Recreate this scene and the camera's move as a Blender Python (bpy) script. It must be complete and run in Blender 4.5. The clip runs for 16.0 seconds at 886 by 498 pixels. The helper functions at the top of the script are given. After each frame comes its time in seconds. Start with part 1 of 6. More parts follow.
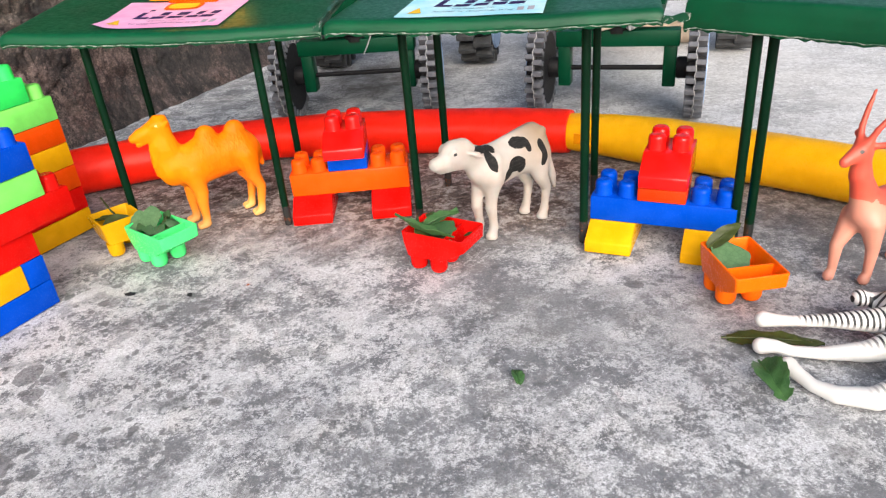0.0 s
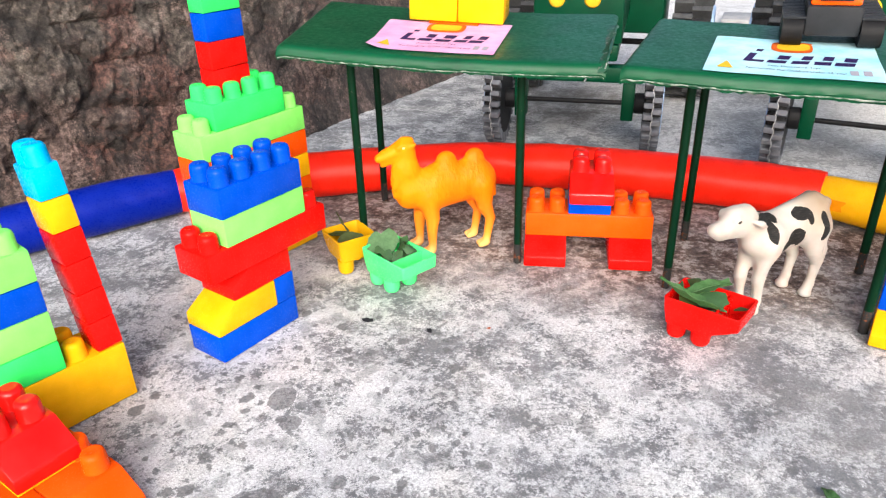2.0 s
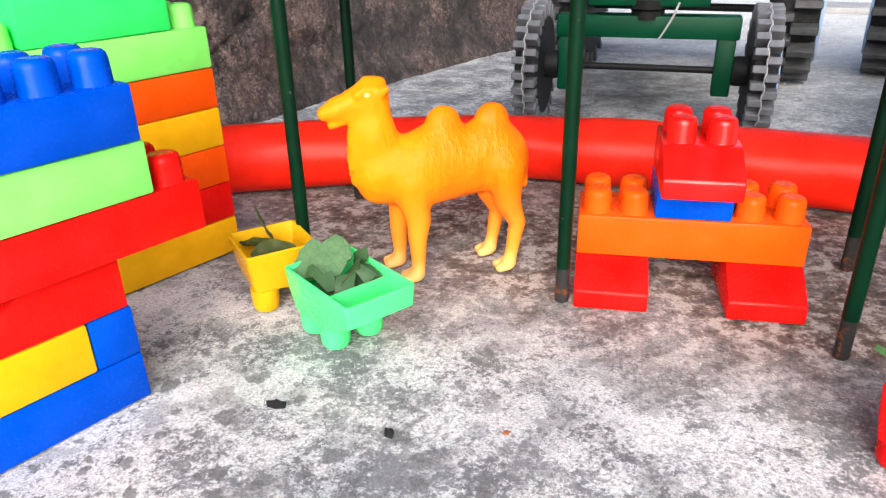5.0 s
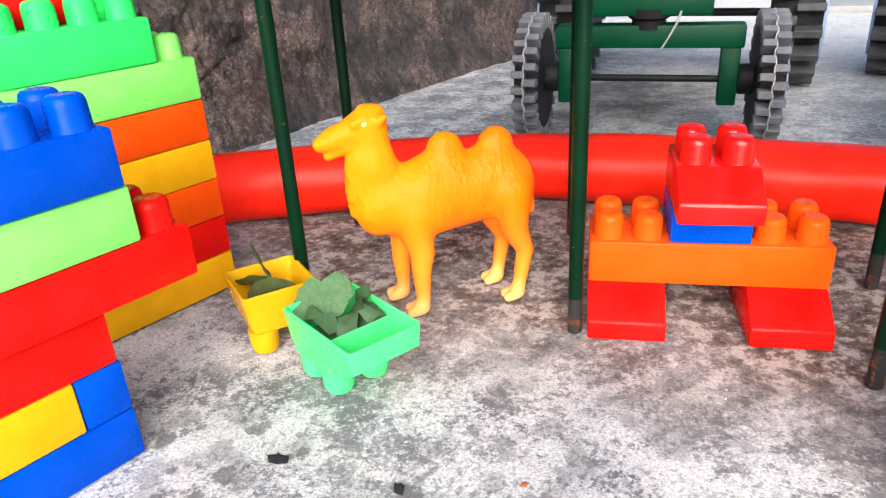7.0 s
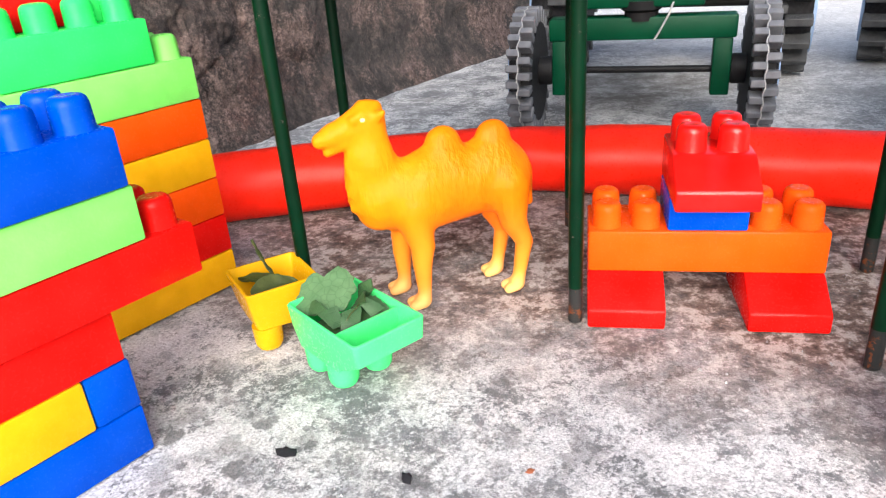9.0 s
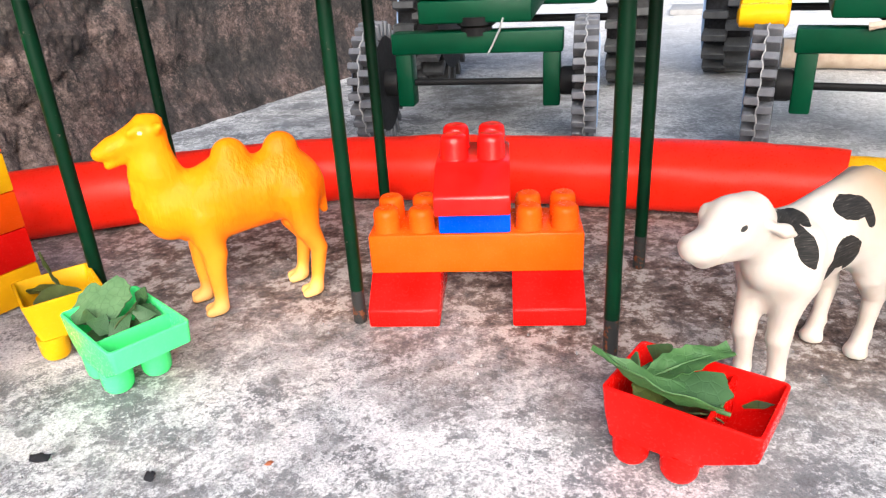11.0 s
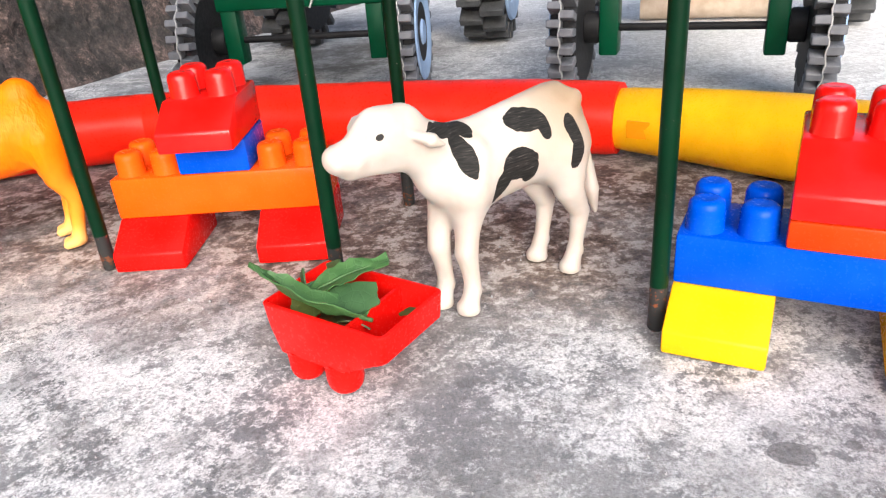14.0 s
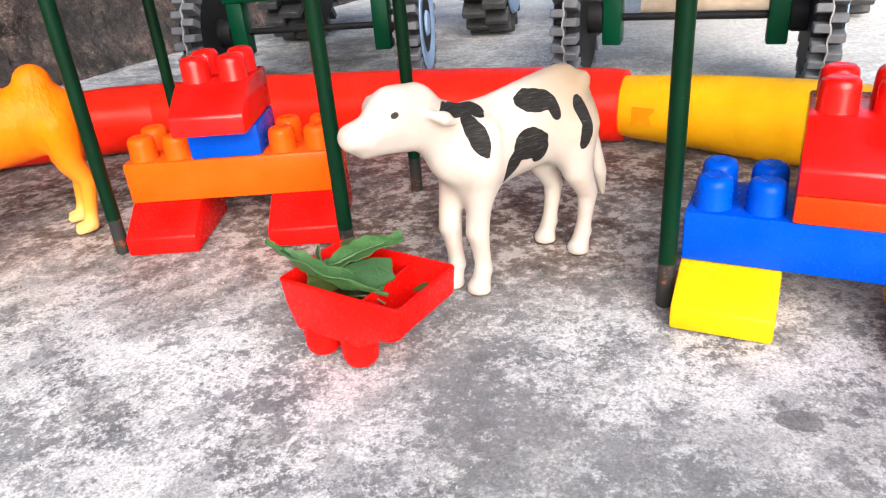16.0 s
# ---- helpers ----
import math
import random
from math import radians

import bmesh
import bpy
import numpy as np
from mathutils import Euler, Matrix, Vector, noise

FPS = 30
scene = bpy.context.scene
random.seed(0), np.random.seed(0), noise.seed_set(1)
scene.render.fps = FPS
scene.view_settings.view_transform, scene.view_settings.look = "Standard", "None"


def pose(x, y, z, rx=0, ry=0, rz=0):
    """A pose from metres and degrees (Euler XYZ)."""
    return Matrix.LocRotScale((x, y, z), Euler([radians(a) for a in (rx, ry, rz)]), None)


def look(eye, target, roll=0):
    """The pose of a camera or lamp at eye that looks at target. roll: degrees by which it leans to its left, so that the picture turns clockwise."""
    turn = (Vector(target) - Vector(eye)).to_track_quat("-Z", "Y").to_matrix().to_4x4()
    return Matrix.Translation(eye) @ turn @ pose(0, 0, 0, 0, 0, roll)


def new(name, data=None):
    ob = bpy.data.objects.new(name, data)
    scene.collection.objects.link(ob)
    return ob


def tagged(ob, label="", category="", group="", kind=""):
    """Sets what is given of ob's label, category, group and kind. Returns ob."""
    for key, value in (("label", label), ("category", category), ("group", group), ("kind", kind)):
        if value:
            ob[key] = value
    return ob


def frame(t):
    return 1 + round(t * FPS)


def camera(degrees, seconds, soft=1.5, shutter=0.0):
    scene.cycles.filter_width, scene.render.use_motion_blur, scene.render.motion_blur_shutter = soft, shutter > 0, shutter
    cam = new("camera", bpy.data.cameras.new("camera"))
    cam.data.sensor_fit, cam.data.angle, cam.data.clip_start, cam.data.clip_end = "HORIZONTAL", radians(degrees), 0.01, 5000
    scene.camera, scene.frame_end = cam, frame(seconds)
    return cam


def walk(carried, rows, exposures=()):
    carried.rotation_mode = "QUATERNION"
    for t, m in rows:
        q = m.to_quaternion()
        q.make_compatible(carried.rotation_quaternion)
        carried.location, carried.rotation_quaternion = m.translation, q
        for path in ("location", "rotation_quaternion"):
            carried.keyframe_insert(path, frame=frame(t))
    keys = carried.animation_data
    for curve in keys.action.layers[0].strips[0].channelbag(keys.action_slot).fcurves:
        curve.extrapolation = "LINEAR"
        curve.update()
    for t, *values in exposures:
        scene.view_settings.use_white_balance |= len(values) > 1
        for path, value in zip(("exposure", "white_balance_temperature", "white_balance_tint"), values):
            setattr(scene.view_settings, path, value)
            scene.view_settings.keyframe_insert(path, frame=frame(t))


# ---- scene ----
cam = camera(64.3, 16.0, soft=1.25)
PATH = [
    (0, (0.08, 0.082, 0.241), (0.074, 1.85, -0.694), -5.1),
    (0.1, (0.075, 0.093, 0.257), (0.083, 1.851, -0.697), -4.6),
    (0.2, (0.066, 0.098, 0.26), (0.088, 1.861, -0.686), -4.1),
    (0.3, (0.065, 0.098, 0.26), (0.068, 1.867, -0.673), -4.3),
    (0.5, (0.071, 0.092, 0.26), (0.013, 1.861, -0.671), -4.8),
    (1, (0.065, 0.089, 0.255), (0.001, 1.851, -0.688), -3.2),
    (1.2, (0.041, 0.093, 0.254), (-0.055, 1.856, -0.684), -3.0),
    (1.5, (0.01, 0.1, 0.26), (-0.181, 1.862, -0.666), -2.8),
    (1.7, (-0.008, 0.106, 0.260), (-0.238, 1.867, -0.657), -2.1),
    (2, (-0.026, 0.118, 0.262), (-0.305, 1.875, -0.653), -1.7),
    (2.5, (-0.04, 0.139, 0.253), (-0.342, 1.899, -0.646), -2.5),
    (3, (-0.044, 0.167, 0.233), (-0.336, 1.928, -0.669), -2.4),
    (3.5, (-0.035, 0.204, 0.205), (-0.312, 1.968, -0.697), -2.8),
    (4, (-0.033, 0.234, 0.191), (-0.302, 2.001, -0.707), -3.5),
    (4.5, (-0.031, 0.273, 0.173), (-0.332, 2.033, -0.728), -2.2),
    (5, (-0.04, 0.322, 0.157), (-0.41, 2.094, -0.693), -1.3),
    (5.2, (-0.049, 0.335, 0.157), (-0.438, 2.112, -0.674), -2.0),
    (7.3, (-0.0445, 0.339, 0.161), (-0.414, 2.122, -0.671), -3.4),
    (7.5, (-0.0445, 0.3385, 0.1605), (-0.407, 2.123, -0.668), -3.4),
    (8, (-0.046, 0.336, 0.16), (-0.42, 2.113, -0.678), -3.9),
    (8.2, (-0.046, 0.336, 0.161), (-0.42, 2.114, -0.672), -4.0),
    (10.3, (-0.046, 0.326, 0.153), (-0.399, 2.1, -0.7), -4.8),
    (10.5, (-0.031, 0.322, 0.151), (-0.407, 2.098, -0.688), -5.4),
    (10.7, (-0.015, 0.326, 0.158), (-0.292, 2.115, -0.693), -4.2),
    (11, (0.023, 0.329, 0.161), (-0.164, 2.141, -0.665), -3.4),
    (11.2, (0.052, 0.332, 0.158), (-0.106, 2.139, -0.684), -3.4),
    (11.5, (0.082, 0.336, 0.155), (-0.027, 2.144, -0.692), -3.5),
    (12, (0.118, 0.343, 0.155), (0.061, 2.15, -0.7), -3.8),
    (12.5, (0.123, 0.333, 0.143), (0.079, 2.129, -0.735), -4.0),
    (13, (0.123, 0.33, 0.141), (0.069, 2.124, -0.74), -4.4),
    (13.5, (0.11, 0.332, 0.15), (0.02, 2.132, -0.718), -3.6),
    (14, (0.117, 0.323, 0.138), (0.043, 2.114, -0.748), -4.7),
    (14.5, (0.12, 0.323, 0.135), (0.053, 2.111, -0.757), -4.5),
    (15, (0.114, 0.319, 0.135), (0.033, 2.108, -0.757), -4.5),
    (15.5, (0.114, 0.318, 0.138), (0.037, 2.108, -0.752), -4.8),
    (16, (0.112, 0.316, 0.134), (0.042, 2.106, -0.756), -4.8),
]
# seconds, stops, kelvin, tint
EXPOSURES = [(0, 0.82, 6250, 10), (0.5, 1.0, 6250, 10), (2.5, 1.12, 6200, 10), (5.2, 1.19, 6100, 10), (10.3, 1.31, 6080, 10), (12, 1.38, 6120, 10), (13, 1.38, 6140, 10), (14, 1.30, 6160, 10), (16, 1.27, 6160, 10)]
walk(cam, [(t, look(eye, target, roll)) for t, eye, target, roll in PATH], EXPOSURES)

# ---------------------------------------------------------------- world and light
SUN_ELEVATION, SUN_ROTATION = radians(29), radians(172)
world = bpy.data.worlds.new("sky")
scene.world = world
world.use_nodes = True
wn = world.node_tree
sky = wn.nodes.new("ShaderNodeTexSky")
sky.sky_type = "NISHITA"
sky.sun_disc = False
sky.sun_elevation, sky.sun_rotation = SUN_ELEVATION, SUN_ROTATION
sky.air_density, sky.dust_density, sky.ozone_density = 1.0, 6.0, 0.6
wn.nodes["Background"].inputs["Strength"].default_value = 0.115
wn.links.new(sky.outputs["Color"], wn.nodes["Background"].inputs["Color"])
sun_data = bpy.data.lights.new("sun", "SUN")
sun_data.energy, sun_data.angle, sun_data.color = 2.0, radians(60), (1.0, 0.995, 0.99)
sun = new("sun", sun_data)
sun.matrix_world = look(
    (3 * math.sin(SUN_ROTATION) * math.cos(SUN_ELEVATION), 3 * math.cos(SUN_ROTATION) * math.cos(SUN_ELEVATION), 3 * math.sin(SUN_ELEVATION)), (0, 0, 0))

# ---------------------------------------------------------------- materials


def material(name, rough=0.5, metal=0.0):
    m = bpy.data.materials.new(name)
    m.use_nodes = True
    b = m.node_tree.nodes["Principled BSDF"]
    b.inputs["Roughness"].default_value = rough
    b.inputs["Metallic"].default_value = metal
    return m, m.node_tree, b


def add(tree, kind, **inputs):
    n = tree.nodes.new(kind)
    for key, value in inputs.items():
        n.inputs[key.replace("_", " ")].default_value = value
    return n


def coords(tree, scale=1.0):
    c = tree.nodes.new("ShaderNodeTexCoord")
    mp = add(tree, "ShaderNodeMapping")
    mp.inputs["Scale"].default_value = (scale, scale, scale)
    tree.links.new(c.outputs["Object"], mp.inputs["Vector"])
    return mp.outputs["Vector"]


def noise_tex(tree, vec, scale, detail=4.0, rough=0.55):
    n = add(tree, "ShaderNodeTexNoise", Scale=scale, Detail=detail, Roughness=rough)
    tree.links.new(vec, n.inputs["Vector"])
    return n.outputs["Fac"]


def ramp(tree, fac, stops):
    r = tree.nodes.new("ShaderNodeValToRGB")
    while len(r.color_ramp.elements) < len(stops):
        r.color_ramp.elements.new(0.5)
    for e, (p, c) in zip(r.color_ramp.elements, stops):
        e.position = p
        e.color = (*c, 1) if isinstance(c, tuple) else (c, c, c, 1)
    tree.links.new(fac, r.inputs["Fac"])
    return r.outputs["Color"]


def mix(tree, fac, a, b, mode="MIX"):
    m = tree.nodes.new("ShaderNodeMix")
    m.data_type, m.blend_type = "RGBA", mode
    for value, slot in ((fac, 0), (a, 6), (b, 7)):
        if isinstance(value, bpy.types.NodeSocket):
            tree.links.new(value, m.inputs[slot])
        elif isinstance(value, tuple):
            m.inputs[slot].default_value = (*value, 1)
        else:
            m.inputs[slot].default_value = value if slot == 0 else (value, value, value, 1)
    return m.outputs[2]


def bump(tree, bsdf, height, strength=0.3, distance=0.001):
    b = add(tree, "ShaderNodeBump", Strength=strength, Distance=distance)
    tree.links.new(height, b.inputs["Height"])
    tree.links.new(b.outputs["Normal"], bsdf.inputs["Normal"])


def plastic(name, rgb, rough=0.2, wear=0.12, glow=0.0, gloss=0.08, tone=0.77):
    """Moulded toy plastic: a little uneven in colour and gloss, with fine scuffs and shallow waves."""
    m, t, b = material(name, rough)
    v = coords(t)
    rgb = tuple(c * tone for c in rgb)
    shade = noise_tex(t, v, 60, 3)
    scuff = noise_tex(t, v, 900, 2)
    dark = tuple(c * (1 - wear) for c in rgb)
    light = tuple(min(1, c * (1 + wear * 0.6) + 0.004) for c in rgb)
    t.links.new(ramp(t, shade, ((0.3, dark), (0.7, light))), b.inputs["Base Color"])
    t.links.new(ramp(t, scuff, ((0.35, rough * 0.8), (0.75, min(1, rough * 1.7)))), b.inputs["Roughness"])
    bump(t, b, mix(t, 0.15, shade, scuff), 0.25, 0.0012)
    b.inputs["Specular IOR Level"].default_value = gloss
    if glow:
        b.inputs["Subsurface Weight"].default_value = glow
        b.inputs["Subsurface Radius"].default_value = (0.004, 0.004, 0.004)
        b.inputs["Subsurface Scale"].default_value = 1.0
    return m


RED = plastic("red_plastic", (0.80, 0.005, 0.002))
GLOSSY_RED = plastic("glossy_red_plastic", (0.88, 0.006, 0.003), 0.15, gloss=0.3)
SOFT_RED = plastic("vinyl_red_plastic", (0.93, 0.016, 0.002), 0.33, gloss=0.18, glow=0.12, tone=1.0)
ORANGE = plastic("orange_plastic", (1.0, 0.094, 0.0))
BURNT_ORANGE = plastic("burnt_orange_plastic", (0.78, 0.042, 0.001))
YELLOW = plastic("yellow_plastic", (1.0, 0.49, 0.0006))
DEEP_YELLOW = plastic("deep_yellow_plastic", (0.80, 0.42, 0.002))
BLUE = plastic("blue_plastic", (0.0, 0.074, 0.62))
NAVY = plastic("dark_blue_plastic", (0.0, 0.013, 0.30), 0.30, gloss=0.13)
CART_ORANGE = plastic("amber_orange_plastic", (1.0, 0.150, 0.0006), tone=0.9)
SKY = plastic("sky_blue_plastic", (0.004, 0.50, 0.95))
GREEN = plastic("bright_green_plastic", (0.055, 0.97, 0.16), glow=0.15)
LIME = plastic("lime_green_plastic", (0.28, 0.98, 0.17), glow=0.2)
MINT = plastic("mint_green_plastic", (0.11, 0.98, 0.27), glow=0.25)
HOOP_YELLOW = plastic("amber_yellow_plastic", (1.0, 0.47, 0.0002), 0.30, gloss=0.18, glow=0.12, tone=1.0)
# darker amber stands in for the shade inside the catch's recess
RECESS_AMBER = plastic("recess_amber_plastic", (0.88, 0.30, 0.0004), 0.3, tone=0.95)
BLACK = plastic("black_plastic", (0.012, 0.012, 0.013), 0.4)
DARK_GREY = plastic("dark_grey_plastic", (0.03, 0.032, 0.036), 0.45)


def painted_metal(name, rgb, chipped=0.62, bare=((0.02, 0.015, 0.012), (0.16, 0.05, 0.02)), gloss=0.14):
    """Green enamel over metal: chips, rust and grime where it is worn."""
    m, t, b = material(name, 0.35)
    v = coords(t)
    rgb = tuple(c * 0.78 for c in rgb)
    big, fine = noise_tex(t, v, 30, 4), noise_tex(t, v, 260, 5, 0.7)
    paint = ramp(t, big, ((0.3, tuple(c * 0.75 for c in rgb)), (0.7, tuple(c * 1.2 for c in rgb))))
    rust = ramp(t, noise_tex(t, v, 120, 3), ((0.4, bare[0]), (0.6, bare[1])))
    chip = ramp(t, fine, ((chipped, 0.0), (chipped + 0.05, 1.0)))
    t.links.new(mix(t, chip, paint, rust), b.inputs["Base Color"])
    t.links.new(ramp(t, fine, ((0.3, 0.28), (0.8, 0.6))), b.inputs["Roughness"])
    b.inputs["Specular IOR Level"].default_value = gloss
    bump(t, b, fine, 0.2, 0.0006)
    return m


PAINT = painted_metal("green_enamel", (0.001, 0.072, 0.026), 0.75, ((0.10, 0.10, 0.09), (0.36, 0.37, 0.35)), gloss=0.26)
TRACTOR_PAINT = painted_metal("dark_green_enamel", (0.001, 0.052, 0.022), 0.7)
ROD = painted_metal("green_rod_enamel", (0.001, 0.020, 0.008), 0.66, ((0.03, 0.026, 0.022), (0.13, 0.10, 0.08)), gloss=0.1)
ROD_FOOT = painted_metal("bare_dirty_rod", (0.03, 0.03, 0.03), 0.55)
CARD_EDGE = material("torn_card_edge", 0.9)[0]


def card_edge():
    t, b = CARD_EDGE.node_tree, CARD_EDGE.node_tree.nodes["Principled BSDF"]
    v = coords(t)
    t.links.new(ramp(t, noise_tex(t, v, 240, 4), ((0.4, (0.024, 0.07, 0.04)), (0.68, (0.33, 0.35, 0.31)))), b.inputs["Base Color"])


card_edge()


def spots(t, v, items, warp=0.0025):
    """Union of painted blots, each an ellipsoid (centre, radii) with a brushed rim."""
    nz = add(t, "ShaderNodeTexNoise", Scale=170.0, Detail=3.0)
    t.links.new(v, nz.inputs["Vector"])
    total = None
    for (cx, cy, cz), (rx, ry, rz), tilt in items:
        mp = add(t, "ShaderNodeMapping")
        mp.vector_type = "TEXTURE"
        mp.inputs["Location"].default_value = (cx, cy, cz)
        mp.inputs["Rotation"].default_value = (0, radians(tilt), 0)
        mp.inputs["Scale"].default_value = (rx, ry, rz)
        t.links.new(v, mp.inputs["Vector"])
        ln = t.nodes.new("ShaderNodeVectorMath")
        ln.operation = "LENGTH"
        t.links.new(mp.outputs["Vector"], ln.inputs[0])
        ma = t.nodes.new("ShaderNodeMath")
        ma.operation = "MULTIPLY_ADD"
        ma.inputs[1].default_value = 0.5
        t.links.new(nz.outputs["Fac"], ma.inputs[0])
        t.links.new(ln.outputs["Value"], ma.inputs[2])
        lt = t.nodes.new("ShaderNodeMath")
        lt.operation = "LESS_THAN"
        lt.inputs[1].default_value = 1.25
        t.links.new(ma.outputs["Value"], lt.inputs[0])
        if total is None:
            total = lt.outputs["Value"]
        else:
            mx = t.nodes.new("ShaderNodeMath")
            mx.operation = "MAXIMUM"
            t.links.new(total, mx.inputs[0])
            t.links.new(lt.outputs["Value"], mx.inputs[1])
            total = mx.outputs["Value"]
    return total


def stain(t, v, centre, radii, turn, edge, soft=0.35):
    """A broad stain: 1 inside an ellipse on the ground, fading out over a ragged rim."""
    mp = add(t, "ShaderNodeMapping")
    mp.vector_type = "TEXTURE"
    mp.inputs["Location"].default_value = (*centre, 0)
    mp.inputs["Rotation"].default_value = (0, 0, radians(turn))
    mp.inputs["Scale"].default_value = (*radii, 100)
    t.links.new(v, mp.inputs["Vector"])
    ln = t.nodes.new("ShaderNodeVectorMath")
    ln.operation = "LENGTH"
    t.links.new(mp.outputs["Vector"], ln.inputs[0])
    ragged = t.nodes.new("ShaderNodeMath")
    ragged.operation = "MULTIPLY_ADD"
    ragged.inputs[1].default_value = 0.5
    t.links.new(edge, ragged.inputs[0])
    t.links.new(ln.outputs["Value"], ragged.inputs[2])
    return ramp(t, halve(t, ragged.outputs["Value"]), ((0.625 - soft / 2, 1.0), (0.625, 0.0)))


def beyond(t, v, point, turn, edge):
    """1 past a ragged line through a point of the plan, 0 on the near side of it."""
    mp = add(t, "ShaderNodeMapping")
    mp.vector_type = "TEXTURE"
    mp.inputs["Location"].default_value = (*point, 0)
    mp.inputs["Rotation"].default_value = (0, 0, radians(turn))
    t.links.new(v, mp.inputs["Vector"])
    sep = t.nodes.new("ShaderNodeSeparateXYZ")
    t.links.new(mp.outputs["Vector"], sep.inputs["Vector"])
    ragged = t.nodes.new("ShaderNodeMath")
    ragged.operation = "MULTIPLY_ADD"
    ragged.inputs[1].default_value = 0.5
    t.links.new(edge, ragged.inputs[0])
    t.links.new(sep.outputs["Y"], ragged.inputs[2])
    return ramp(t, ragged.outputs["Value"], ((0.14, 0.0), (0.52, 1.0)))


def halve(t, value):
    m = t.nodes.new("ShaderNodeMath")
    m.operation = "MULTIPLY"
    m.inputs[1].default_value = 0.5
    t.links.new(value, m.inputs[0])
    return m.outputs["Value"]


def concrete():
    m, t, b = material("weathered_concrete", 0.9)
    v = coords(t)
    warp = add(t, "ShaderNodeVectorMath")
    warp.operation = "ADD"
    wn_ = add(t, "ShaderNodeTexNoise", Scale=70.0, Detail=4.0)
    t.links.new(v, wn_.inputs["Vector"])
    sc = add(t, "ShaderNodeVectorMath")
    sc.operation = "SCALE"
    sc.inputs["Scale"].default_value = 0.004
    t.links.new(wn_.outputs["Color"], sc.inputs[0])
    t.links.new(v, warp.inputs[0])
    t.links.new(sc.outputs["Vector"], warp.inputs[1])
    w = warp.outputs["Vector"]
    broad = noise_tex(t, v, 6.5, 5, 0.6)
    patch = noise_tex(t, w, 34, 8, 0.7)
    lime = noise_tex(t, w, 30, 10, 0.66)
    crumb = noise_tex(t, v, 430, 5, 0.8)
    grain = noise_tex(t, v, 1100, 4, 0.75)
    sand = noise_tex(t, w, 210, 6, 0.7)
    base = ramp(t, mix(t, 0.3, patch, sand), ((0.38, (0.140, 0.145, 0.156)), (0.5, (0.212, 0.219, 0.233)), (0.62, (0.290, 0.297, 0.312))))
    # pale skin in ragged patches, with crisp whitish lime crumbs on it
    pale = ramp(t, mix(t, 0.3, mix(t, 0.3, lime, sand), crumb), ((0.475, 0.0), (0.505, 0.7), (0.55, 1.0)))
    c = mix(t, pale, base, ramp(t, crumb, ((0.38, (0.262, 0.267, 0.277)), (0.6, (0.365, 0.371, 0.380)))))
    flakes = mix(t, 0.62, sand, mix(t, 0.45, lime, broad))
    thick = t.nodes.new("ShaderNodeMath")
    thick.operation = "MULTIPLY_ADD"
    thick.inputs[1].default_value = 0.026
    t.links.new(stain(t, v, (-0.14, 0.42), (0.29, 0.26), 10, broad, 0.6), thick.inputs[0])
    t.links.new(flakes, thick.inputs[2])
    gritty = noise_tex(t, v, 620, 7, 0.82)
    crust = mix(t, 0.32, thick.outputs["Value"], gritty)
    white = ramp(t, crust, ((0.497, 0.0), (0.512, 0.8), (0.545, 1.0)))
    c = mix(t, white, c, ramp(t, grain, ((0.35, (0.46, 0.469, 0.486)), (0.6, (0.66, 0.672, 0.69)))))
    # broad soft drifts of darker and lighter grey
    c = mix(t, 0.55, c, ramp(t, noise_tex(t, v, 15, 4, 0.6), ((0.34, (0.62, 0.63, 0.66)), (0.62, (1.12, 1.12, 1.12)))), "MULTIPLY")
    # greyer ground by the blue bridge and the red cart
    c = mix(t, mix(t, 1.0, stain(t, v, (0.185, 0.435), (0.125, 0.065), -12, broad, 0.6), ramp(t, patch, ((0.42, 0.25), (0.58, 0.7))), "MULTIPLY"), c, (0.225, 0.228, 0.236))
    # soft roundish damp blots where the skin is gone, and faint tan dust
    damp = ramp(t, mix(t, 0.22, noise_tex(t, w, 58, 3, 0.5), sand), ((0.545, 0.0), (0.60, 0.52)))
    c = mix(t, damp, c, (0.185, 0.190, 0.200))
    c = mix(t, ramp(t, noise_tex(t, v, 22, 4, 0.6), ((0.50, 0.0), (0.68, 0.35))), c, mix(t, 1.0, c, (1.04, 0.99, 0.90), "MULTIPLY"))
    # concrete further off painted paler, the brightness of open light put into its colour
    sep = t.nodes.new("ShaderNodeSeparateXYZ")
    t.links.new(v, sep.inputs["Vector"])
    far_light = mix(t, 1.0, beyond(t, v, (0.13, 0.93), -58, broad), ramp(t, noise_tex(t, v, 7, 5), ((0.3, 0.45), (0.6, 0.92))), "MULTIPLY")
    c = mix(t, far_light, c, ramp(t, sand, ((0.35, (0.56, 0.55, 0.54)), (0.6, (0.76, 0.75, 0.74)))))
    # ground under the first tractor darkened brown, its shade put into the colour
    tractor_shade = mix(t, 1.0, stain(t, v, (0.01, 1.06), (0.12, 0.12), 0, broad, 0.5), ramp(t, patch, ((0.40, 0.35), (0.6, 0.85))), "MULTIPLY")
    c = mix(t, tractor_shade, c, (0.105, 0.092, 0.082))
    # small dark roundish stains, thick by the towers and rare elsewhere
    wild = add(t, "ShaderNodeVectorMath")
    wild.operation = "ADD"
    far_warp = add(t, "ShaderNodeVectorMath")
    far_warp.operation = "SCALE"
    far_warp.inputs["Scale"].default_value = 0.013
    rough_warp = add(t, "ShaderNodeTexNoise", Scale=110.0, Detail=5.0, Roughness=0.7)
    t.links.new(v, rough_warp.inputs["Vector"])
    t.links.new(rough_warp.outputs["Color"], far_warp.inputs[0])
    t.links.new(v, wild.inputs[0])
    t.links.new(far_warp.outputs["Vector"], wild.inputs[1])
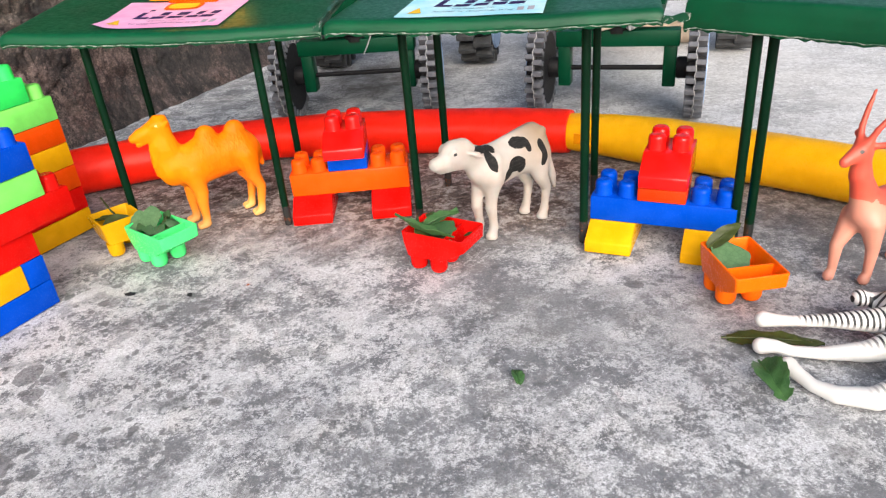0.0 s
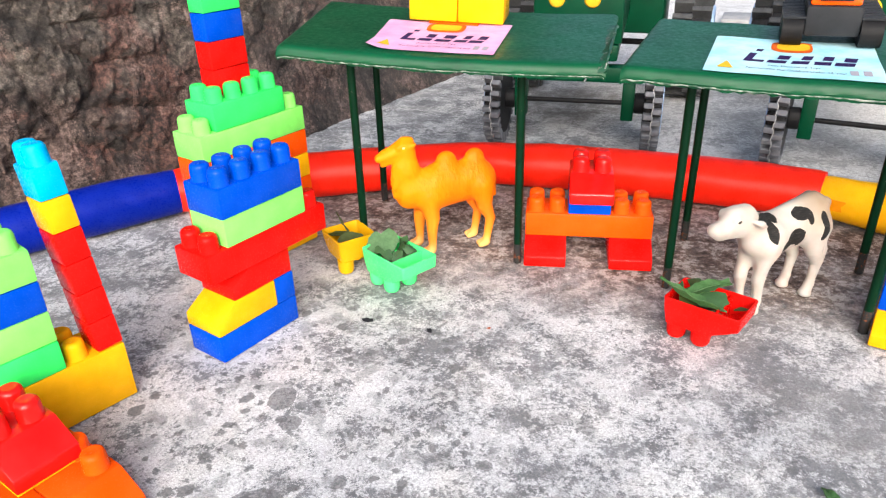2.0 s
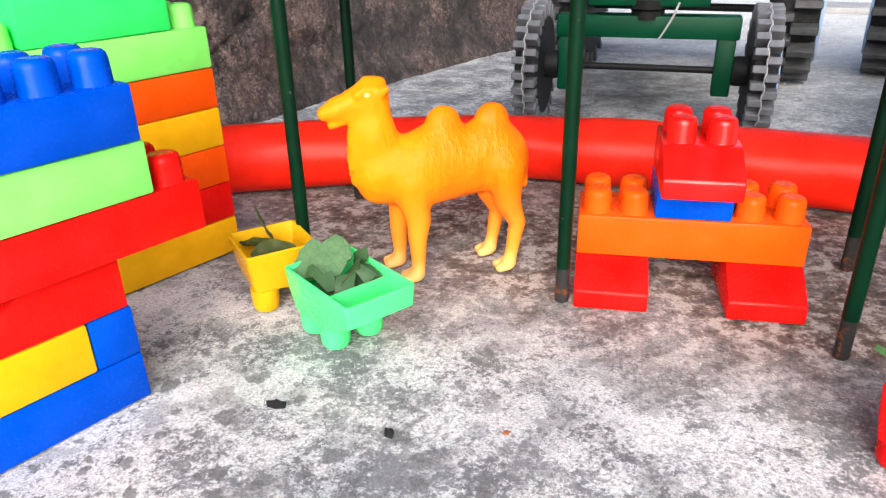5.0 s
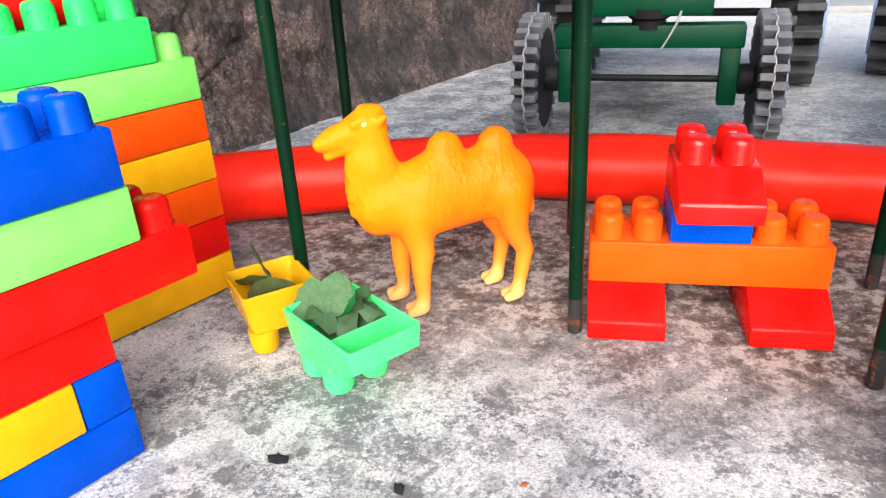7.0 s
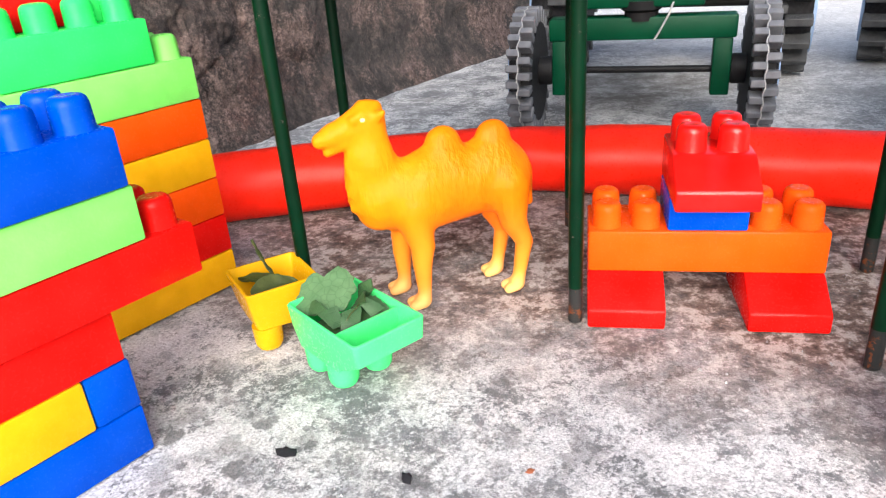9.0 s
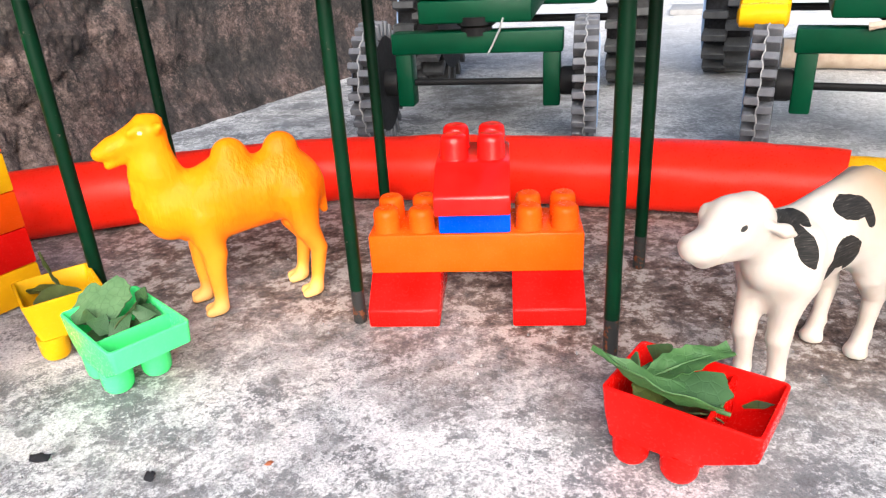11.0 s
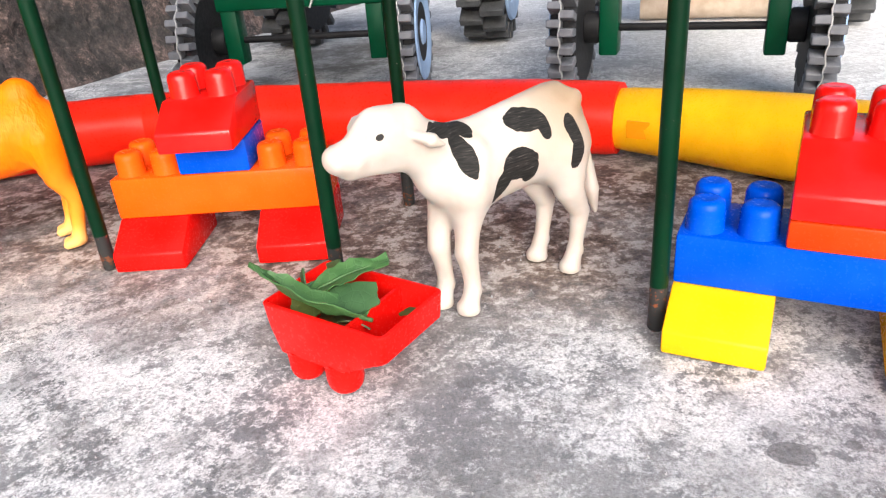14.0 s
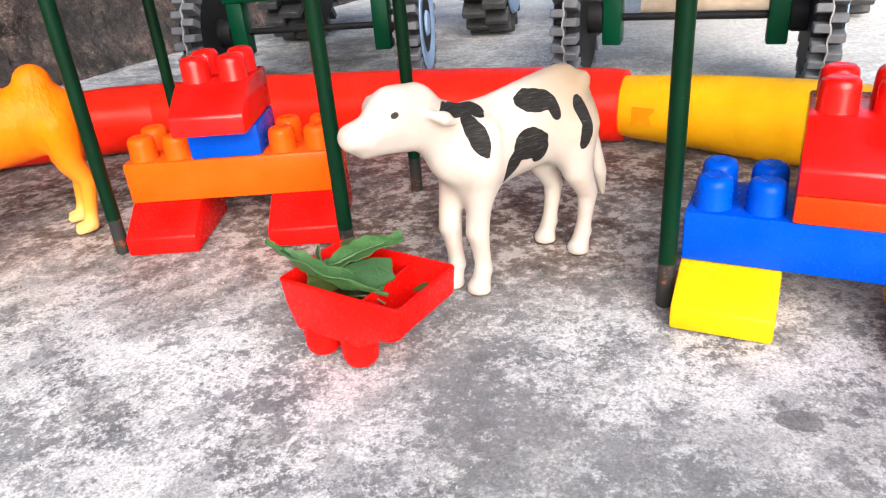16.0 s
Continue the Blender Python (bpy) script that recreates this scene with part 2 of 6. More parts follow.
    for scale, lo, hi, amount in ((90, 0.2, 0.25, 0.8), (46, 0.17, 0.21, 0.85)):
        vor = t.nodes.new("ShaderNodeTexVoronoi")
        vor.inputs["Scale"].default_value = scale
        t.links.new(wild.outputs["Vector"], vor.inputs["Vector"])
        blot = ramp(t, vor.outputs["Distance"], ((lo, 1.0), (hi, 0.0)))
        few = ramp(t, mix(t, 0.5, noise_tex(t, v, 13, 3), stain(t, v, (-0.22, 0.38), (0.30, 0.24), 30, broad, 0.5)), ((0.52, 0.0), (0.72, amount)))
        c = mix(t, mix(t, 1.0, blot, few, "MULTIPLY"), c, (0.125, 0.127, 0.134))
    mark = spots(t, v, (((0.199, 0.467, 0), (0.0062, 0.0045, 1), 0), ((0.2165, 0.4695, 0), (0.0022, 0.0018, 1), 0), ((-0.157, 0.347, 0), (0.014, 0.010, 1), 0), ((-0.172, 0.425, 0), (0.008, 0.010, 1), 0), ((-0.160, 0.405, 0), (0.006, 0.006, 1), 0)))
    c = mix(t, mix(t, 1.0, mark, 0.7, "MULTIPLY"), c, (0.11, 0.11, 0.118))
    # reddish-brown earth stain in the back half of the yard, deepened for shed shade
    brown = mix(t, 1.0, stain(t, v, (0.06, 0.655), (0.46, 0.135), -8, broad, 0.5), ramp(t, noise_tex(t, v, 14, 6, 0.65), ((0.30, 0.45), (0.52, 1.0))), "MULTIPLY")
    c = mix(t, brown, c, ramp(t, mix(t, 0.45, noise_tex(t, w, 75, 7, 0.7), noise_tex(t, v, 240, 7, 0.75)), ((0.40, (0.030, 0.020, 0.016)), (0.46, (0.112, 0.076, 0.060)), (0.51, (0.20, 0.150, 0.126)), (0.545, (0.46, 0.41, 0.375)))))
    speck = ramp(t, noise_tex(t, v, 330, 3, 0.6), ((0.33, 0.35), (0.42, 0.0)))
    c = mix(t, speck, c, (0.09, 0.087, 0.088))
    c = mix(t, 0.46, c, ramp(t, mix(t, 0.4, grain, gritty), ((0.38, 0.36), (0.5, 1.0), (0.62, 1.5))), "MULTIPLY")
    c = mix(t, 1.0, c, (0.90, 0.90, 0.90), "MULTIPLY")
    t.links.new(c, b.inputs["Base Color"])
    bump(t, b, mix(t, 0.4, mix(t, 0.5, lime, crumb), mix(t, 0.5, grain, gritty)), 0.85, 0.0016)
    return m


CONCRETE = concrete()


def rubble():
    """Old stones, dark and reddish, under crumbling grey-brown mortar; smoother dark plaster towards the far end."""
    m, t, b = material("rough_stone_masonry", 0.92)
    v = coords(t)
    layers = add(t, "ShaderNodeMapping")
    layers.inputs["Scale"].default_value = (1.0, 1.0, 1.7)
    t.links.new(v, layers.inputs["Vector"])
    lv = layers.outputs["Vector"]
    mid, mid_two = noise_tex(t, lv, 26, 10, 0.72), noise_tex(t, v, 33, 9, 0.7)
    grit_, fine = noise_tex(t, v, 170, 8, 0.8), noise_tex(t, v, 460, 6, 0.8)
    mortar = ramp(t, mix(t, 0.5, mid, grit_), ((0.41, (0.020, 0.017, 0.015)), (0.47, (0.070, 0.057, 0.049)), (0.52, (0.135, 0.115, 0.097)), (0.59, (0.31, 0.27, 0.235))))
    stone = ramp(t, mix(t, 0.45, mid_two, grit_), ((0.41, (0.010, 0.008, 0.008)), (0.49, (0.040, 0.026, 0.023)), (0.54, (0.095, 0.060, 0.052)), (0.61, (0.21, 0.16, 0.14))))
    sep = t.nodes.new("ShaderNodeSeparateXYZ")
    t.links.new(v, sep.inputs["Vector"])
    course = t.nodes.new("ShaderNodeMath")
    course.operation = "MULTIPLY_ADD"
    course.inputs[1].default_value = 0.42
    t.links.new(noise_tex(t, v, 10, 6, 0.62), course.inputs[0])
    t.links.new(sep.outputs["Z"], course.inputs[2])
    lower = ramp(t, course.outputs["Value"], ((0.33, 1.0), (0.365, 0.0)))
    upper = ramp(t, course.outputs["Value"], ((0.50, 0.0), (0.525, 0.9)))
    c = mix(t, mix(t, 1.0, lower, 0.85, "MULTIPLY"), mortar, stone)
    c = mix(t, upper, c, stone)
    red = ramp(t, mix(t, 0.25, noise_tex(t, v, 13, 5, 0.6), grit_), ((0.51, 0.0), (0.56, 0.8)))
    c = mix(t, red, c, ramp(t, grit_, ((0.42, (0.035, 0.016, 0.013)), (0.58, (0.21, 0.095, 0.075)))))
    soot = ramp(t, mix(t, 0.3, noise_tex(t, lv, 17, 7, 0.68), grit_), ((0.53, 0.0), (0.57, 0.75)))
    c = mix(t, soot, c, (0.014, 0.012, 0.012))
    # far end: dark plaster, pale crumbs along its foot and pinkish worn patches
    end = add(t, "ShaderNodeMapRange")
    end.inputs["From Min"].default_value, end.inputs["From Max"].default_value = -0.37, -0.27
    t.links.new(sep.outputs["X"], end.inputs["Value"])
    plaster = ramp(t, mix(t, 0.35, noise_tex(t, v, 30, 9, 0.7), grit_), ((0.41, (0.020, 0.019, 0.019)), (0.49, (0.058, 0.052, 0.050)), (0.55, (0.115, 0.088, 0.080)), (0.62, (0.27, 0.215, 0.20))))
    c = mix(t, mix(t, 1.0, end.outputs["Result"], 0.9, "MULTIPLY"), c, plaster)
    worn = ramp(t, mix(t, 0.3, noise_tex(t, v, 7.5, 9, 0.7), fine), ((0.515, 0.0), (0.55, 0.8)))
    c = mix(t, worn, c, ramp(t, grit_, ((0.42, (0.085, 0.052, 0.044)), (0.6, (0.30, 0.22, 0.195)))))
    c = mix(t, 0.75, c, ramp(t, fine, ((0.36, 0.3), (0.5, 0.98), (0.64, 1.7))), "MULTIPLY")
    c = mix(t, 1.0, c, (0.66, 0.655, 0.65), "MULTIPLY")
    t.links.new(c, b.inputs["Base Color"])
    bump(t, b, mix(t, 0.5, mid, mix(t, 0.4, grit_, fine)), 1.0, 0.007)
    return m


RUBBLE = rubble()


def rubber():
    m, t, b = material("grey_rubber_tyre", 0.62)
    v = coords(t)
    f = noise_tex(t, v, 320, 4)
    t.links.new(ramp(t, f, ((0.35, (0.006, 0.006, 0.007)), (0.7, (0.020, 0.020, 0.023)))), b.inputs["Base Color"])
    b.inputs["Specular IOR Level"].default_value = 0.2
    bump(t, b, f, 0.25, 0.0006)
    return m


RUBBER = rubber()
LUG_DARK = plastic("dark_rubber_lug", (0.07, 0.072, 0.075), 0.5, 0.4, gloss=0.3)
# front lugs paler than the carcass: sky-lit tops put into their colour
LUG = plastic("skylit_rubber_lug", (0.165, 0.17, 0.19), 0.5, 0.45, gloss=0.35)
WIRE_WHITE = plastic("white_moulding_seam", (0.42, 0.42, 0.42), 0.5)


def leaf_green(name, a, b_, vein):
    """Matt leaf with a net of sunk veins."""
    m, t, b = material(name, 0.5)
    v = coords(t)
    vor = t.nodes.new("ShaderNodeTexVoronoi")
    vor.feature = "DISTANCE_TO_EDGE"
    vor.inputs["Scale"].default_value = 300
    t.links.new(v, vor.inputs["Vector"])
    net = ramp(t, vor.outputs["Distance"], ((0.0, 0.0), (0.09, 1.0)))
    tint = ramp(t, noise_tex(t, v, 160, 5), ((0.3, a), (0.7, b_)))
    t.links.new(mix(t, 1.0, mix(t, ramp(t, net, ((0.0, 0.45), (1.0, 1.0))), vein, tint), (0.78, 0.78, 0.78), "MULTIPLY"), b.inputs["Base Color"])
    b.inputs["Specular IOR Level"].default_value = 0.3
    bump(t, b, mix(t, 0.5, net, noise_tex(t, v, 420, 4)), 0.28, 0.0004)
    return m


LEAF = leaf_green("leaf_green", (0.088, 0.182, 0.080), (0.130, 0.245, 0.112), (0.060, 0.135, 0.055))
LEAF_DEEP = leaf_green("deep_leaf_green", (0.028, 0.075, 0.026), (0.050, 0.115, 0.042), (0.045, 0.100, 0.040))
LEAF_FRESH = leaf_green("fresh_leaf_green", (0.034, 0.100, 0.028), (0.066, 0.155, 0.046), (0.070, 0.150, 0.055))
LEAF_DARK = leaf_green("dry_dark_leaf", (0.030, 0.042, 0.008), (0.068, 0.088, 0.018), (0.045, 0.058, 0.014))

# ---------------------------------------------------------------- building helpers


def done(bm, name, mat, smooth=True):
    me = bpy.data.meshes.new(name)
    bmesh.ops.recalc_face_normals(bm, faces=bm.faces)
    bm.to_mesh(me)
    bm.free()
    for mt in (mat if isinstance(mat, (list, tuple)) else [mat]):
        me.materials.append(mt)
    if smooth:
        me.polygons.foreach_set("use_smooth", [True] * len(me.polygons))
        me.set_sharp_from_angle(angle=radians(38))
    return me


def part(name, bm, mat, parent, label="", at=None, smooth=True):
    """One mesh object under a thing or a part; bm may be a finished mesh that alike parts share."""
    me = bm if isinstance(bm, bpy.types.Mesh) else done(bm, name, mat, smooth)
    ob = new(name, me)
    ob.parent = parent
    if at is not None:
        ob.matrix_basis = at
    return tagged(ob, label)


def thing(name, label, category, at=None, group="", kind="", mesh=None):
    ob = new(name, mesh)
    if at is not None:
        ob.matrix_basis = at
    return tagged(ob, label, category, group, kind)


def box(bm, x0, x1, y0, y1, z0, z1, m=None):
    r = bmesh.ops.create_cube(bm, size=1)
    for v in r["verts"]:
        v.co = Vector(((x0 + x1) / 2 + v.co.x * (x1 - x0), (y0 + y1) / 2 + v.co.y * (y1 - y0), (z0 + z1) / 2 + v.co.z * (z1 - z0)))
        if m:
            v.co = m @ v.co
    return r["verts"]


def soften(bm, width, segments=2):
    bmesh.ops.bevel(bm, geom=list(bm.edges), offset=width, segments=segments, affect="EDGES", profile=0.5)


def prism(bm, outline, axis, lo, hi):
    """Extrudes a closed outline of pairs along x, y or z."""
    def at(p, k):
        return {"x": (k, p[0], p[1]), "y": (p[0], k, p[1]), "z": (p[0], p[1], k)}[axis]
    a = [bm.verts.new(at(p, lo)) for p in outline]
    b = [bm.verts.new(at(p, hi)) for p in outline]
    bm.faces.new(a)
    bm.faces.new(b[::-1])
    for i in range(len(a)):
        j = (i + 1) % len(a)
        bm.faces.new((a[i], b[i], b[j], a[j]))


def turned(bm, profile, n=20, m=None):
    """A body of revolution about z from (radius, height) pairs; closed at both ends."""
    rings = []
    for r, z in profile:
        ring = []
        for i in range(n):
            a = 2 * math.pi * i / n
            p = Vector((r * math.cos(a), r * math.sin(a), z))
            ring.append(bm.verts.new(m @ p if m else p))
        rings.append(ring)
    for a, b in zip(rings, rings[1:]):
        for i in range(n):
            bm.faces.new((a[i], a[(i + 1) % n], b[(i + 1) % n], b[i]))
    bm.faces.new(rings[0][::-1])
    bm.faces.new(rings[-1])


def tube(bm, points, radius, n=10):
    """A round bar along points; radius is a number or a function of the share of the way."""
    pts = [Vector(p) for p in points]
    rings = []
    for i, p in enumerate(pts):
        d = (pts[min(i + 1, len(pts) - 1)] - pts[max(i - 1, 0)]).normalized()
        side = d.cross(Vector((0, 0, 1)) if abs(d.z) < 0.9 else Vector((0, 1, 0))).normalized()
        up = side.cross(d)
        r = radius(i / (len(pts) - 1)) if callable(radius) else radius
        rings.append([bm.verts.new(p + (side * math.cos(2 * math.pi * k / n) + up * math.sin(2 * math.pi * k / n)) * r) for k in range(n)])
    for a, b in zip(rings, rings[1:]):
        for k in range(n):
            bm.faces.new((a[k], a[(k + 1) % n], b[(k + 1) % n], b[k]))
    bm.faces.new(rings[0][::-1])
    bm.faces.new(rings[-1])


# ---------------------------------------------------------------- toy bricks
P, H = 0.016, 0.019          # stud pitch, brick height
STUD_R, STUD_H = 0.0061, 0.0105


def stud_mesh(mat):
    bm = bmesh.new()
    r, h = STUD_R, STUD_H
    turned(bm, ((r * 1.06, -0.0006), (r, 0.0008), (r * 0.97, h * 0.72), (r * 0.9, h * 0.88), (r * 0.74, h * 0.97), (r * 0.5, h), (r * 0.42, h * 0.985)), 20)
    return done(bm, "stud", mat)


STUDS = {}


def stud(parent, mat, x, y, z):
    if mat.name not in STUDS:
        STUDS[mat.name] = stud_mesh(mat)
    part("stud", STUDS[mat.name], mat, parent, at=pose(x, y, z))


def brick(parent, mat, u, v, z, nu, nv, studs=(), h=H, label="", turn=0.0):
    """A plain brick of nu x nv studs with its low corner at u, v (in studs) and z; studs: the cells that show."""
    bm = bmesh.new()
    e = 0.00015
    box(bm, e, nu * P - e, e, nv * P - e, 0.0001, h - 0.0001)
    soften(bm, 0.0011, 2)
    ob = part("brick", bm, mat, parent, label, pose(u * P, v * P, z, 0, 0, turn))
    for i, j in studs:
        stud(ob, mat, (i + 0.5) * P, (j + 0.5) * P, h)
    return ob


def cells(i0, i1, j0, j1):
    return [(i, j) for i in range(i0, i1) for j in range(j0, j1)]


def slope_brick(parent, mat, at, studs=(), h=H, lip=0.0085, label="", deep=3):
    """Two studs wide (x), three deep (y), with a slope down to its low front edge at y = 0."""
    bm = bmesh.new()
    e = 0.00015
    prism(bm, ((e, 0.0001), (deep * P - e, 0.0001), (deep * P - e, h), (P * 1.02, h), (e, lip)), "x", e, 2 * P - e)
    soften(bm, 0.0011, 2)
    ob = part("slope_brick", bm, mat, parent, label, at)
    for i, j in studs:
        stud(ob, mat, (i + 0.5) * P, (j + 0.5) * P, h)
    return ob

# ---------------------------------------------------------------- the yard: ground and wall


def spread_axis(lo, hi, step, far, n):
    """Fine even steps between lo and hi, then ever longer ones out to far."""
    inner = list(np.arange(lo, hi + step / 2, step))
    grow = [(k / n) ** 4 * far for k in range(1, n + 1)]
    return [lo - g for g in grow[::-1]] + inner + [hi + g for g in grow]


def make_ground():
    xs, ys = spread_axis(-0.8, 0.8, 0.008, 400, 14), spread_axis(-0.1, 1.5, 0.008, 400, 14)
    verts = []
    for y in ys:
        for x in xs:
            near = 1.0 if abs(x) < 0.8 and -0.1 < y < 1.5 else 0.0
            z = near * (0.0007 * noise.noise(Vector((x * 34, y * 34, 3))) + 0.0004 * noise.noise(Vector((x * 90, y * 90, 7))) - 0.0006)
            verts.append((x, y, z))
    w = len(xs)
    faces = [(j * w + i, j * w + i + 1, (j + 1) * w + i + 1, (j + 1) * w + i) for j in range(len(ys) - 1) for i in range(w - 1)]
    me = bpy.data.meshes.new("ground")
    me.from_pydata(verts, [], faces)
    me.materials.append(CONCRETE)
    me.polygons.foreach_set("use_smooth", [True] * len(me.polygons))
    tagged(new("ground", me), "weathered grey concrete yard with whitish lime patches", "ground", kind="structure")


make_ground()


def wall_line(s):
    """Plan of the wall's foot: s runs from the near end to the far end."""
    a, b, c = Vector((-0.80, 0.28)), Vector((-0.335, 0.86)), Vector((-0.02, 1.52))
    p = a.lerp(b, s) if s < 1 else b.lerp(c, s - 1)
    return p


def make_wall():
    """Rough stone wall: bulging stones with sunk joints, plastered over towards the far end."""
    n_s, n_z, height = 640, 220, 0.62
    rng = random.Random(5)
    stones = [(rng.uniform(0, 2), rng.uniform(0, height), rng.uniform(0.6, 1.0)) for _ in range(150)]
    centres = np.array([(s * 0.74, z) for s, z, _ in stones])
    bm = bmesh.new()
    front, back = [], []
    for i in range(n_s + 1):
        s = 2 * i / n_s
        p = wall_line(s)
        d = (wall_line(min(2, s + 0.02)) - wall_line(max(0, s - 0.02))).normalized()
        out = Vector((d.y, -d.x))
        col, bcol = [], []
        for k in range(n_z + 1):
            z = height * k / n_z - 0.004
            q = np.hypot(centres[:, 0] - s * 0.74 + 0.012 * noise.noise(Vector((s * 22, z * 30, 1))), (centres[:, 1] - z) * 1.35)
            near = np.partition(q, 1)[:2]
            joint = min(1.0, (near[1] - near[0]) / 0.028)
            smooth_part = min(1.0, max(0.0, (s - 0.85) * 2.2))
            bulge = 0.012 * joint ** 0.6 * (1 - 0.92 * smooth_part)
            rough = 0.010 * noise.noise(Vector((s * 9, z * 12, 4))) + 0.006 * noise.noise(Vector((s * 34, z * 44, 9))) + 0.004 * noise.noise(Vector((s * 80, z * 96, 2))) + 0.003 * noise.noise(Vector((s * 170, z * 170, 6))) + 0.0018 * noise.noise(Vector((s * 330, z * 340, 8)))
            rough *= 1 - 0.6 * smooth_part
            foot = 0.02 * max(0, 1 - z / 0.06) ** 2
            w = p + out * (bulge + rough + foot - 0.02 - 0.03 * z)
            col.append(bm.verts.new((w.x, w.y, z)))
            g = p - out * 0.14
            if k in (0, n_z):
                bcol.append(bm.verts.new((g.x, g.y, z)))
        front.append(col)
        back.append(bcol)
    for a, b in zip(front, front[1:]):
        for k in range(n_z):
            bm.faces.new((a[k], b[k], b[k + 1], a[k + 1]))
    for i in range(n_s):
        bm.faces.new((back[i][0], back[i][1], back[i + 1][1], back[i + 1][0]))
        bm.faces.new((front[i][-1], front[i + 1][-1], back[i + 1][1], back[i][1]))
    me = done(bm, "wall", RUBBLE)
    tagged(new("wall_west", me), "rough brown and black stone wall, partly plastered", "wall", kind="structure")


make_wall()

# ---------------------------------------------------------------- the hoop lying on the ground
HOOP_C, HOOP_R, HOOP_T = Vector((-0.044, 0.203)), 0.564, 0.0215
HOOP_NECK = 1.112      # angle of the joint where the tube is pinched
CATCH = 0.026          # angle from a joint to the catch beside it


def hoop_segment(parent, a0, a1, mat, slot=False):
    """One plastic length of the hoop between two angles, a little fatter in the middle than at its joints."""
    bm = bmesh.new()
    n, k = 48, 24
    rings = []
    for i in range(n + 1):
        f = i / n
        a = a0 + (a1 - a0) * f
        bow = HOOP_R - 0.0095 * math.sin(math.pi * f) + 0.0012 * noise.noise(Vector((a * 7, 2.0, 5.0)))
        r = HOOP_T * (0.95 + 0.05 * min(1, 6 * min(f, 1 - f)))
        r *= 1 - 0.15 * max(0, 1 - abs(a - HOOP_NECK) / 0.17)
        if i in (0, n):
            r *= 0.975
        c = Vector((HOOP_C.x + bow * math.cos(a), HOOP_C.y + bow * math.sin(a), HOOP_T * 1.0))
        ring = []
        for j in range(k):
            b = 2 * math.pi * j / k
            dent = 1 - 0.07 * max(0, noise.noise(Vector((a * 14, math.cos(b) * 1.4, math.sin(b) * 1.4)))) - 0.03 * max(0, noise.noise(Vector((a * 45, math.cos(b) * 2, math.sin(b) * 2 + 4))))
            ring.append(bm.verts.new((c.x + math.cos(a) * math.cos(b) * r * dent, c.y + math.sin(a) * math.cos(b) * r * dent, c.z + math.sin(b) * r * dent)))
        rings.append(ring)
    for p, q in zip(rings, rings[1:]):
        for j in range(k):
            bm.faces.new((p[j], p[(j + 1) % k], q[(j + 1) % k], q[j]))
    bm.faces.new(rings[0][::-1])
    bm.faces.new(rings[-1])
    ob = part("hoop_segment", bm, mat, parent)
    if slot:
        a = a1 - CATCH
        r = HOOP_R - 0.0015 - HOOP_T * 0.83
        at = Matrix.Translation((HOOP_C.x + r * math.cos(a), HOOP_C.y + r * math.sin(a), HOOP_T)) @ pose(0, 0, 0, 0, 0, math.degrees(a))
        # thin proud plate; the recess shows only through its darker colour
        bm = bmesh.new()
        box(bm, -0.0003, 0.006, -0.0060, 0.0060, -0.0046, 0.0046)
        part("catch", bm, RECESS_AMBER, ob, "small square catch plate, coloured as a shaded recess in the tube", at)


def make_hoop():
    hoop = thing("hula_hoop", "large plastic hula hoop in red, yellow and blue lengths", "hula hoop")
    order = [HOOP_YELLOW, NAVY, SOFT_RED, SOFT_RED, HOOP_YELLOW, NAVY, NAVY, SOFT_RED, HOOP_YELLOW, NAVY, SOFT_RED, SOFT_RED]
    n = len(order)
    step = 2 * math.pi / n
    for i in range(n):
        a0 = HOOP_NECK - step * (i + 1)
        mat = order[i]
        hoop_segment(hoop, a0, a0 + step, mat, i == 0)


make_hoop()

# ---------------------------------------------------------------- brick constructions


def make_red_orange_bridge():
    g = thing("toy_brick_bridge", "small toy brick bridge, orange span on red sloped feet", "toy bricks", pose(-0.040, 0.598, 0))
    slope_brick(g, RED, pose(0, 0, 0))
    slope_brick(g, RED, pose(4 * P, 0, 0))
    brick(g, ORANGE, 0, 1, H, 6, 2, cells(0, 2, 0, 2) + cells(4, 6, 0, 2), label="orange brick with round studs")
    brick(g, BLUE, 2, 1, 2 * H, 2, 2, h=0.0146, label="small blue brick")
    slope_brick(g, GLOSSY_RED, pose(2 * P, 0, 2 * H + 0.0146), cells(0, 2, 1, 3), h=0.0184, label="glossy red sloped brick on top")


make_red_orange_bridge()


def make_blue_yellow_bridge():
    g = thing("toy_brick_bridge", "small toy brick bridge, blue span on yellow sloped feet", "toy bricks", pose(0.1768, 0.5150, 0, 0, 0, -25.7))
    h = 0.018
    slope_brick(g, YELLOW, pose(0, 0, 0), h=h)
    slope_brick(g, YELLOW, pose(4 * P, 0, 0), h=h)
    brick(g, BLUE, 0, 1, h, 6, 2, cells(0, 2, 0, 2) + cells(4, 6, 0, 2), h=h, label="blue brick with round studs")
    brick(g, BURNT_ORANGE, 2, 0.9, 2 * h, 2, 2, h=0.0095, label="burnt orange brick")
    slope_brick(g, GLOSSY_RED, pose(2 * P, 0.88 * P, 2 * h + 0.0095), cells(0, 2, 1, 3), h=0.0205, label="glossy red sloped brick on top")


make_blue_yellow_bridge()


def facing_u(u, v, z):
    """Places a sloped brick so that its low edge looks along -u, at u, v in studs."""
    return pose(u * P, (v + 2) * P, z, 0, 0, -90)


